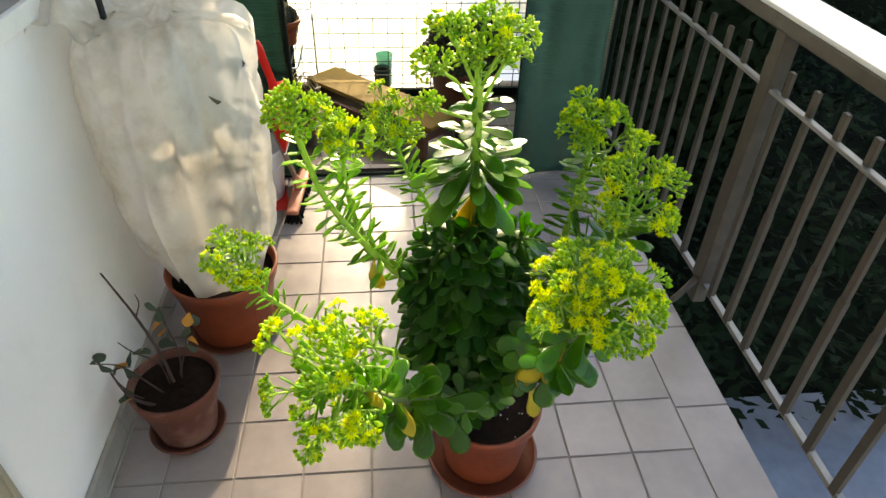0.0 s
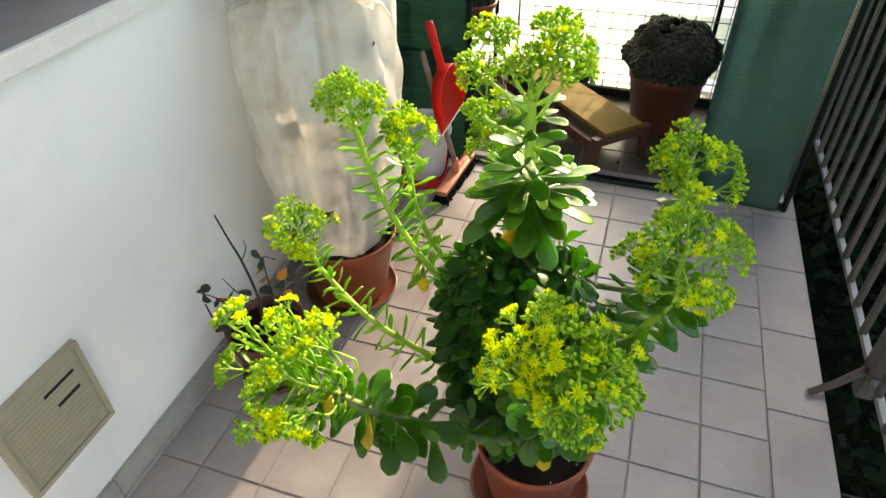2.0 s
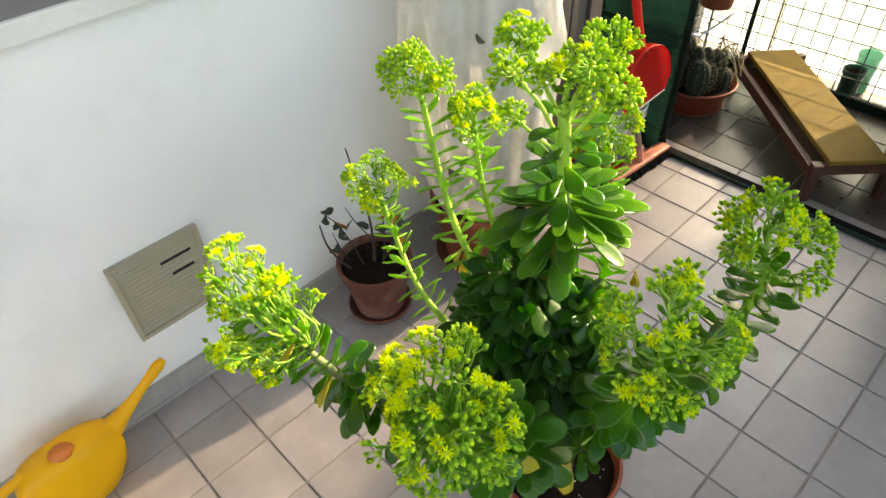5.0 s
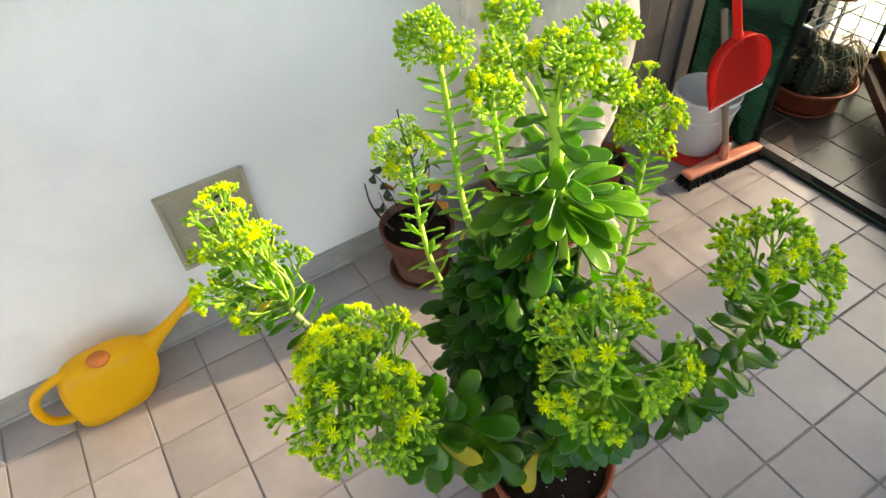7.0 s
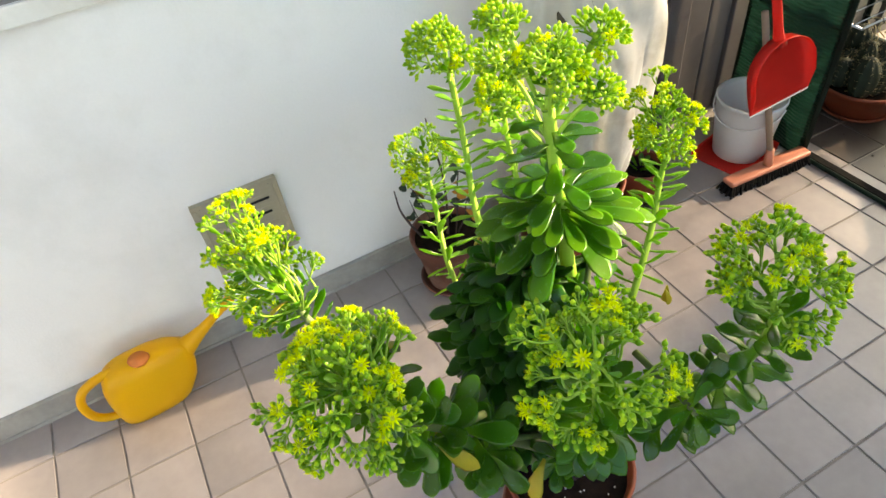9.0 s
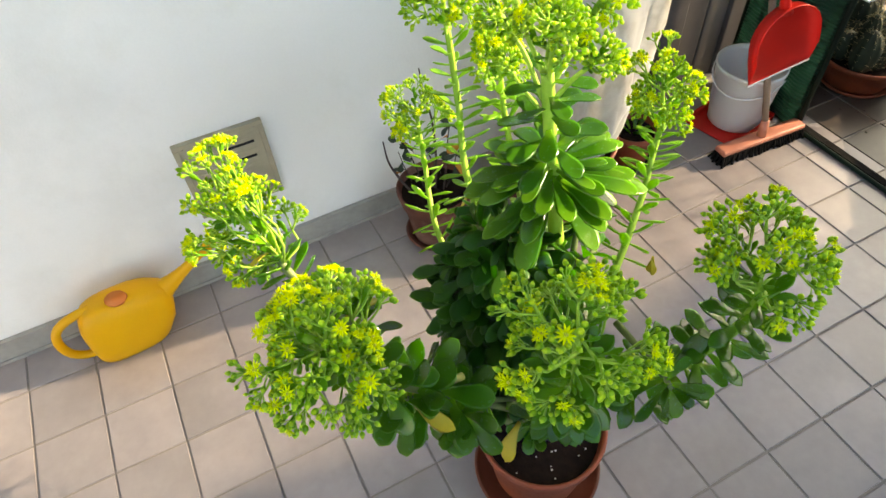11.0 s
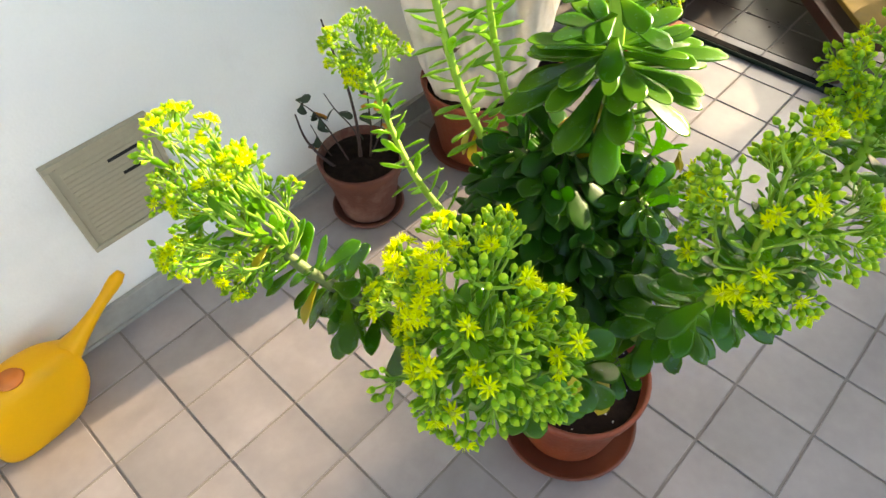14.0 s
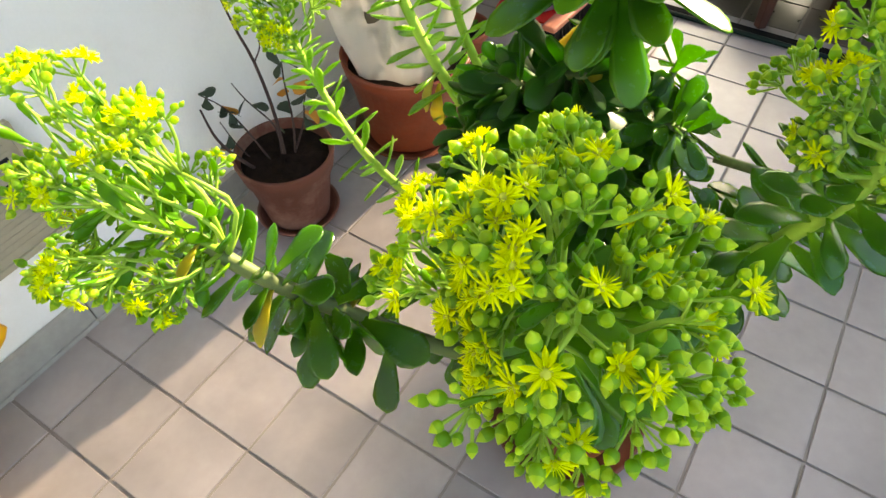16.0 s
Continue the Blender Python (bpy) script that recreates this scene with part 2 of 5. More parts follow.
M_DOOR = mat("grey_brown_shutter", (0.135, 0.120, 0.118), (0.095, 0.084, 0.083), rough=0.6, scale=9, fine=90, bump=0.15)
M_TWIG = mat("dark_twig", (0.060, 0.032, 0.028), (0.032, 0.018, 0.016), rough=0.8, scale=40, bump=0.2)
M_ROSELEAF = mat("dull_rose_leaf", (0.035, 0.06, 0.03), (0.025, 0.04, 0.022), rough=0.6, scale=30, bump=0.05, trans=0.12)
M_ORLEAF = mat("orange_dying_leaf", (0.70, 0.30, 0.03), (0.5, 0.22, 0.03), rough=0.6, scale=30, bump=0.05, trans=0.3)
# near-black colours with the garden's shade put into them: ground, wall and leaves
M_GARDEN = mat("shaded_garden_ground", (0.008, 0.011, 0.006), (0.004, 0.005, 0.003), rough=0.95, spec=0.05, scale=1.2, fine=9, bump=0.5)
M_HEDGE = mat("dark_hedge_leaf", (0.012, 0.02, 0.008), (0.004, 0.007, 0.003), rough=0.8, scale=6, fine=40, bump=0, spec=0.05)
M_PAVE = mat("bluish_grey_paving", (0.17, 0.19, 0.235), (0.09, 0.10, 0.125), rough=0.5, scale=1.5, fine=12, bump=0.1)
M_PALE = mat("pale_sunlit_concrete", (0.82, 0.80, 0.76), (0.72, 0.70, 0.66), rough=0.9, scale=1.2, fine=15, bump=0.2)

M_THINFILM = mat("thin_clear_film", (0.6, 0.63, 0.6), (0.5, 0.53, 0.5), rough=0.4, scale=4, fine=40, bump=0.1, trans=0.75, trans_col=(0.9, 0.95, 0.9))
M_FILM = mat("cloudy_plastic_film", (0.36, 0.41, 0.37), (0.26, 0.31, 0.27), rough=0.4, scale=4, fine=40, bump=0.1, trans=0.75, trans_col=(0.38, 0.46, 0.41))
for film_mat, see in ((M_FILM, 0.10), (M_THINFILM, 0.42), (M_FLEECE, 0.30)):
    fn, fl = film_mat.node_tree.nodes, film_mat.node_tree.links
    clear, blend = fn.new("ShaderNodeBsdfTransparent"), fn.new("ShaderNodeMixShader")
    old = fn["Material Output"].inputs[0].links[0].from_socket
    blend.inputs[0].default_value = see
    fl.new(old, blend.inputs[1])
    fl.new(clear.outputs[0], blend.inputs[2])
    fl.new(blend.outputs[0], fn["Material Output"].inputs[0])


# ---- mesh helpers ----
def link(name, bm, material, parent=None, label="", smooth=True):
    me = bpy.data.meshes.new(name)
    bm.to_mesh(me)
    bm.free()
    if smooth:
        for p in me.polygons:
            p.use_smooth = True
    me.materials.append(material)
    ob = new(name, me)
    if parent is not None:
        ob.parent = parent
    if label:
        ob["label"] = label
    return ob


def part(name, bm, material, parent, label="", smooth=True):
    return link(name, bm, material, parent, label, smooth)


def shared(name, me, parent, m):
    ob = new(name, me)
    ob.parent = parent
    ob.matrix_basis = m
    return ob


def thing(name, at, label, category, group="", kind="", turn=0):
    ob = new(name)
    ob.empty_display_size = 0.05
    ob.matrix_basis = pose(*at, 0, 0, turn)
    return tagged(ob, label, category, group, kind)


def box(bm, x0, y0, z0, x1, y1, z1, bev=0.0, m=None):
    """Adds a box, bevelled if asked, to bm."""
    r = bmesh.ops.create_cube(bm, size=1, matrix=(m or Matrix()) @ Matrix.Translation(((x0 + x1) / 2, (y0 + y1) / 2, (z0 + z1) / 2)) @ Matrix.Diagonal((x1 - x0, y1 - y0, z1 - z0, 1)))
    if bev:
        es = {e for v in r["verts"] for e in v.link_edges}
        bmesh.ops.bevel(bm, geom=list(es), offset=bev, segments=2, affect="EDGES", profile=0.6)
    return bm


def lathe(bm, profile, seg=32, at=(0, 0, 0), close=True, wob=0.0, seed=0):
    """A turned body: profile of (radius, height) from the axis outward and back."""
    rnd = random.Random(seed)
    ph = rnd.random() * 6
    rings = []
    for r, z in profile:
        ring = []
        for k in range(seg):
            a = 2 * math.pi * k / seg
            rr = r * (1 + wob * math.sin(2 * a + ph))
            ring.append(bm.verts.new((at[0] + rr * math.cos(a), at[1] + rr * math.sin(a), at[2] + z)))
        rings.append(ring)
    for a, b in zip(rings, rings[1:]):
        for k in range(seg):
            bm.faces.new((a[k], a[(k + 1) % seg], b[(k + 1) % seg], b[k]))
    if close:
        bm.faces.new(list(reversed(rings[0])))
        bm.faces.new(rings[-1])
    return bm


def tube(bm, pts, radii, seg=8, cap=True):
    """A round rod through points."""
    pts = [Vector(p) for p in pts]
    if not isinstance(radii, (list, tuple)):
        radii = [radii] * len(pts)
    rings = []
    ref = Vector((0.31, 0.17, 0.93))
    for i, p in enumerate(pts):
        d = (pts[min(i + 1, len(pts) - 1)] - pts[max(i - 1, 0)]).normalized()
        if abs(d.dot(ref)) > 0.97:
            ref = Vector((0.9, 0.3, 0.1))
        u = d.cross(ref).normalized()
        v = d.cross(u)
        rings.append([bm.verts.new(p + radii[i] * (math.cos(2 * math.pi * k / seg) * u + math.sin(2 * math.pi * k / seg) * v)) for k in range(seg)])
    for a, b in zip(rings, rings[1:]):
        for k in range(seg):
            bm.faces.new((a[k], a[(k + 1) % seg], b[(k + 1) % seg], b[k]))
    if cap:
        bm.faces.new(list(reversed(rings[0])))
        bm.faces.new(rings[-1])
    return bm


def spline(pts, n=16):
    """Points along a smooth curve through pts."""
    pts = [Vector(p) for p in pts]
    ext = [2 * pts[0] - pts[1]] + pts + [2 * pts[-1] - pts[-2]]
    out = []
    seg = len(pts) - 1
    for k in range(n + 1):
        s = k / n * seg
        i = min(int(s), seg - 1)
        f = s - i
        a, b, c, d = ext[i:i + 4]
        out.append(0.5 * ((2 * b) + (c - a) * f + (2 * a - 5 * b + 4 * c - d) * f * f + (3 * b - a - 3 * c + d) * f ** 3))
    return out

# ---- the balcony ----
TILE = 0.17
EDGE = 1.685
floor = tagged(link("floor", box(bmesh.new(), -0.2, -3.0, -0.24, EDGE - 0.004, 2.42, -0.0032), M_GROUT, smooth=False), "balcony floor of square beige tiles with grey joints", "floor", kind="structure")

wall = bmesh.new()
box(wall, -0.20, -3.0, -0.2, 0.03, 1.02, 1.0)
box(wall, -0.20, -3.0, 1.04, 0.03, -0.98, 2.4)
box(wall, -0.20, 0.62, 1.0, 0.03, 1.02, 2.396)
box(wall, -0.20, 1.02, 2.0, 0.03, 2.42, 2.396)
box(wall, -0.20, 1.02, -0.2, -0.05, 2.42, 2.0)
wall_west = tagged(link("wall_west", wall, M_WALL, smooth=False), "rough white plastered balcony wall", "wall", kind="structure")
back = tagged(link("wall_south", box(bmesh.new(), -0.2, -3.2, -0.2, 1.7, -3.0, 2.396), M_WALL, smooth=False), "white plastered end wall of the balcony", "wall", kind="structure")
base = bmesh.new()
for k in range(9):
    y = -3.0 + k * 0.45
    box(base, 0.031, y + 0.001, -0.004, 0.046, min(y + 0.449, 1.02), 0.075, 0.003)
for k in range(9):
    y = -3.0 + k * 0.45
    box(base, 0.0455, y + 0.001, -0.004, 0.051, min(y + 0.449, 1.02), 0.010, 0.002)
tagged(link("baseboard", base, M_SKIRT, smooth=False), "grey marble skirting along the wall", "skirting", kind="structure")

# window sill over the low wall
sill = tagged(link("window_sill", box(bmesh.new(), -0.42, -0.98, 1.004, 0.045, 0.62, 1.036, 0.003), M_SILL, smooth=False), "grey stone window sill with a white front edge", "sill", kind="structure")
part("sill_edge", box(bmesh.new(), 0.046, -0.98, 1.0, 0.062, 0.62, 1.04, 0.004), M_SILLEDGE, sill, "white front edge", smooth=False)
rec = bmesh.new()
box(rec, -0.46, -0.98, 1.0, -0.425, 0.62, 2.3)
for k in range(24):
    box(rec, -0.424, -0.98, 1.05 + k * 0.05, -0.415, 0.62, 1.05 + k * 0.05 + 0.044, 0.004)
tagged(link("window_1", rec, M_DOOR, smooth=False), "closed grey roller shutter behind the sill", "window", kind="structure")

# shutter door in the wall beside the greenhouse
door = bmesh.new()
for k in range(14):
    y = 1.03 + k * 0.1
    box(door, -0.045, y, 0.0, -0.01 + (0.012 if k % 3 == 1 else 0), y + 0.094, 2.0, 0.006)
tagged(link("door_1", door, M_DOOR, smooth=False), "closed grey-brown shutter door with vertical slats", "door", kind="structure")

# ---- railing ----
RX = 1.79
railing = thing("railing", (RX, 0.605, 0), "taupe steel balcony railing with flat bars and a broad handrail", "railing", kind="structure")
bar_bm = box(bmesh.new(), -0.006, -0.0098, 0.05, 0.006, 0.0098, 0.816, 0.0015)
box(bar_bm, -0.0075, -0.0120, 0.05, 0.0075, 0.0120, 0.46, 0.0015)
first = part("bar", bar_bm, M_RAIL, railing, smooth=False)
BAR = 0.118
first.matrix_basis = pose(0, 0.044 - 24 * BAR, 0)
for k in range(-23, 17):
    shared("bar", first.data, railing, pose(0, 0.044 + k * BAR, 0))
part("bottom_rail", box(bmesh.new(), -0.006, -3.4, 0.045, 0.014, 1.8, 0.062, 0.002), M_RAILTOP, railing, "pale worn lower rail", smooth=False)
part("upper_rail", box(bmesh.new(), -0.016, -3.4, 0.740, 0.004, 1.8, 0.750, 0.002), M_RAILTOP, railing, "pale worn upper rail", smooth=False)
for py in (-2.6, -1.125, 0.0, 1.475):
    p = bmesh.new()
    box(p, -0.022, py - 0.024, -0.02, 0.022, py + 0.024, 0.899, 0.003)
    part("post", p, M_RAIL, railing, smooth=False)
    b = bmesh.new()
    tube(b, [(-0.15, py - 0.07, 0.008), (-0.09, py - 0.04, 0.03), (-0.02, py - 0.005, 0.075)], [0.009, 0.011, 0.013], 8)
    part("bracket", b, M_RAIL, railing)
hr = bmesh.new()
box(hr, -0.035, -3.4, 0.900, 0.10, 1.8, 0.938, 0.006)
part("handrail", hr, M_RAIL, railing, smooth=False)
part("handrail_cap", box(bmesh.new(), -0.037, -3.4, 0.939, 0.105, 1.8, 0.952, 0.003), M_HANDRAIL, railing, "white handrail top", smooth=False)

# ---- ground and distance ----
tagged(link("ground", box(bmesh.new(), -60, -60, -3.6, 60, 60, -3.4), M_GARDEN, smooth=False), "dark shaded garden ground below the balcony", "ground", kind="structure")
tagged(link("pavement", box(bmesh.new(), 1.8, -6, -3.4, 9.0, 2.75, -3.36), M_PAVE, smooth=False), "bluish grey paving below the railing", "pavement", kind="structure")
tagged(link("garden_wall", box(bmesh.new(), 1.9, 12.5, -3.4, 30, 13.0, 2.5), M_GARDEN, smooth=False), "dark garden wall beyond the shrubs, its shade put into the colour", "wall", kind="structure")
tagged(link("terrace", box(bmesh.new(), -9, 2.43, -0.5, 1.72, 16, -0.3), M_PALE, smooth=False), "pale sunlit concrete terrace beyond the balcony", "terrace", kind="structure")
# the ceiling is out of view, added to hold sun and sky off the wall
tagged(link("ceiling", box(bmesh.new(), -0.2, -3.2, 2.70, 1.75, 2.40, 3.0), M_WALL, smooth=False), "white ceiling, unseen, added to cut off high sun and sky", "ceiling", kind="structure")

# ---- plant pieces ----
def leaf_mesh(name, material, length, width, thick, bend, seed=0, cup=0.10, spoon=False):
    """A fleshy spoon-shaped leaf: base at the origin, along +x, upper side +z."""
    rnd = random.Random(seed)
    verts, faces = [], []
    prof = ((0.0, 0.20), (0.20, 0.36), (0.44, 0.68), (0.66, 1.0), (0.82, 0.92), (0.93, 0.58), (0.985, 0.20))
    if spoon:
        prof = ((0.0, 0.20), (0.20, 0.30), (0.44, 0.60), (0.66, 0.93), (0.82, 1.0), (0.93, 0.76), (0.985, 0.36))
    nx = 8
    for t, w in prof:
        x = length * t
        zc = bend * length * (t ** 2) * (1 if t < 0.85 else 1.0)
        hw = width / 2 * w
        th = thick * (0.55 + 0.45 * min(1, 2.2 * t)) * (1 if t < 0.9 else 0.6)
        for k in range(nx):
            a = 2 * math.pi * k / nx
            cy, cz = math.cos(a), math.sin(a)
            lift = cup * hw * abs(cy) ** 2
            verts.append((x, hw * cy * (1 + 0.04 * rnd.uniform(-1, 1)), zc + lift + th / 2 * cz * (0.6 if cz > 0 else 1.0)))
    for i in range(len(prof) - 1):
        for k in range(nx):
            a, b = i * nx + k, i * nx + (k + 1) % nx
            faces.append((a, a + nx, b + nx, b))
    tip = len(verts)
    verts.append((length * 1.015, 0, bend * length + cup * 0.1 * width))
    o = (len(prof) - 1) * nx
    for k in range(nx):
        faces.append((o + k, tip, o + (k + 1) % nx))
    faces.append(tuple(range(nx)))
    me = bpy.data.meshes.new(name)
    me.from_pydata(verts, [], faces)
    for p in me.polygons:
        p.use_smooth = True
    me.materials.append(material)
    return me


def frame_of(at, d, up, roll=0.0, s=1.0):
    """A pose with +x along d and +z near up."""
    d = Vector(d).normalized()
    y = Vector(up).cross(d)
    if y.length < 1e-3:
        y = Vector((0.3, 1, 0.1)).cross(d)
    y.normalize()
    z = d.cross(y)
    m = Matrix((d, y, z)).transposed().to_4x4()
    return Matrix.Translation(at) @ m @ Matrix.Rotation(roll, 4, "X") @ Matrix.Diagonal((s, s, s, 1))


LEAF_BIG = [leaf_mesh("leaf", M_LEAF, 0.080, 0.034, 0.0056, b, k, 0.2, True) for k, b in enumerate((-0.12, -0.02, 0.08))]
LEAF_MID = [leaf_mesh("leaf", M_LEAF, 0.058, 0.0235, 0.0064, b, k + 5, 0.18) for k, b in enumerate((-0.15, 0.0, 0.12))]
LEAF_LONG = [leaf_mesh("leaf", M_LEAF, 0.113, 0.0315, 0.0060, b, k + 30, 0.20, True) for k, b in enumerate((-0.12, -0.04, 0.06))]
LEAF_SLIM = [leaf_mesh("leaf", M_SLIMLEAF, 0.047, 0.0150, 0.0046, b, k + 9, 0.25) for k, b in enumerate((0.12, 0.25, -0.1))]
LEAF_SHADE = [leaf_mesh("leaf", M_LEAFSHADE, 0.058, 0.027, 0.0075, b, k + 13) for k, b in enumerate((-0.12, 0.05, 0.15))]
LEAF_YEL = [leaf_mesh("leaf", M_LEAFYEL, 0.066, 0.029, 0.006, -0.3, 20)]


def flower_mesh(seed, petals, opened):
    rnd = random.Random(seed)
    verts, faces = [], []

    def blade(a, elev, ln, w):
        ca, sa = math.cos(a), math.sin(a)
        base = len(verts)
        for t, ww, dz in ((0.12, 0.5, 0.0), (0.45, 1.0, 0.004), (0.75, 0.75, -0.002), (1.0, 0.06, -0.006)):
            r = ln * t * math.cos(elev)
            z = ln * t * math.sin(elev) + dz * ln * 10
            for s, up in ((-1, 0), (0, 0.0007), (1, 0), (0, -0.0006)):
                verts.append((r * ca - s * w * ww / 2 * sa, r * sa + s * w * ww / 2 * ca, z + up))
        for i in range(3):
            for k in range(4):
                p, q = base + i * 4 + k, base + i * 4 + (k + 1) % 4
                faces.append((p, q, q + 4, p + 4))
    for k in range(petals):
        blade(2 * math.pi * k / petals + rnd.uniform(-0.1, 0.1), opened + rnd.uniform(-0.15, 0.15), 0.0100 * rnd.uniform(0.9, 1.1), 0.0026)
    for k in range(2 * petals):
        a = 2 * math.pi * (k + 0.5) / (2 * petals)
        e = 0.75 + rnd.uniform(-0.3, 0.3)
        blade(a, e, 0.0085 * rnd.uniform(0.8, 1.1), 0.0005)
    base = len(verts)
    n = 7
    for r, z in ((0.0028, 0.0), (0.0026, 0.0016), (0.0012, 0.0027)):
        for k in range(n):
            verts.append((r * math.cos(2 * math.pi * k / n), r * math.sin(2 * math.pi * k / n), z))
    for i in range(2):
        for k in range(n):
            p, q = base + i * n + k, base + i * n + (k + 1) % n
            faces.append((p, q, q + n, p + n))
    faces.append(tuple(base + 2 * n + k for k in range(n)))
    faces.append(tuple(base + n - 1 - k for k in range(n)))
    me = bpy.data.meshes.new("flower")
    me.from_pydata(verts, [], faces)
    me.materials.append(M_PETAL)
    me.materials.append(M_CENTRE)
    for i, p in enumerate(me.polygons):
        p.use_smooth = True
        if p.vertices[0] >= base:
            p.material_index = 1
    return me


FLOWERS = [flower_mesh(k, 10 + k % 3, 0.12 + 0.16 * (k % 3)) for k in range(5)]


def bud_template():
    prof = ((0.30, 0.0), (0.80, 0.30), (1.0, 0.95), (0.88, 1.65), (0.46, 2.25), (0.04, 2.75))
    n = 8
    v = [(r * math.cos(2 * math.pi * k / n), r * math.sin(2 * math.pi * k / n), z) for r, z in prof for k in range(n)]
    f = [(i * n + k, i * n + (k + 1) % n, (i + 1) * n + (k + 1) % n, (i + 1) * n + k) for i in range(len(prof) - 1) for k in range(n)]
    f.append(tuple((len(prof) - 1) * n + k for k in range(n)))
    return np.array(v), f


BUD_V, BUD_F = bud_template()


def join_buds(name, poses, material, parent):
    verts, faces = [], []
    for m in poses:
        o = len(verts)
        a = np.array(m)
        verts.extend(map(tuple, BUD_V @ a[:3, :3].T + a[:3, 3]))
        faces.extend(tuple(o + i for i in f) for f in BUD_F)
    me = bpy.data.meshes.new(name)
    me.from_pydata(verts, [], faces)
    per_bud = len(BUD_F)
    for i, p in enumerate(me.polygons):
        p.use_smooth = True
        p.material_index = 1 if i % per_bud >= 24 else 0
    me.materials.append(material)
    me.materials.append(M_BUDTIP)
    ob = new(name, me)
    ob.parent = parent
    return tagged(ob, kind="stuff")


def join_leaves(name, placed, parent, material):
    verts, faces = [], []
    for me, m in placed:
        o = len(verts)
        a = np.array(m)
        co = np.array([v.co for v in me.vertices])
        verts.extend(map(tuple, co @ a[:3, :3].T + a[:3, 3]))
        faces.extend(tuple(o + i for i in p.vertices) for p in me.polygons)
    me = bpy.data.meshes.new(name)
    me.from_pydata(verts, [], faces)
    for p in me.polygons:
        p.use_smooth = True
    me.materials.append(material)
    ob = new(name, me)
    ob.parent = parent
    return tagged(ob, kind="stuff")


def around(axis):
    axis = Vector(axis).normalized()
    u = axis.cross(Vector((0.2, 0.9, 0.35))).normalized()
    return axis, u, axis.cross(u)


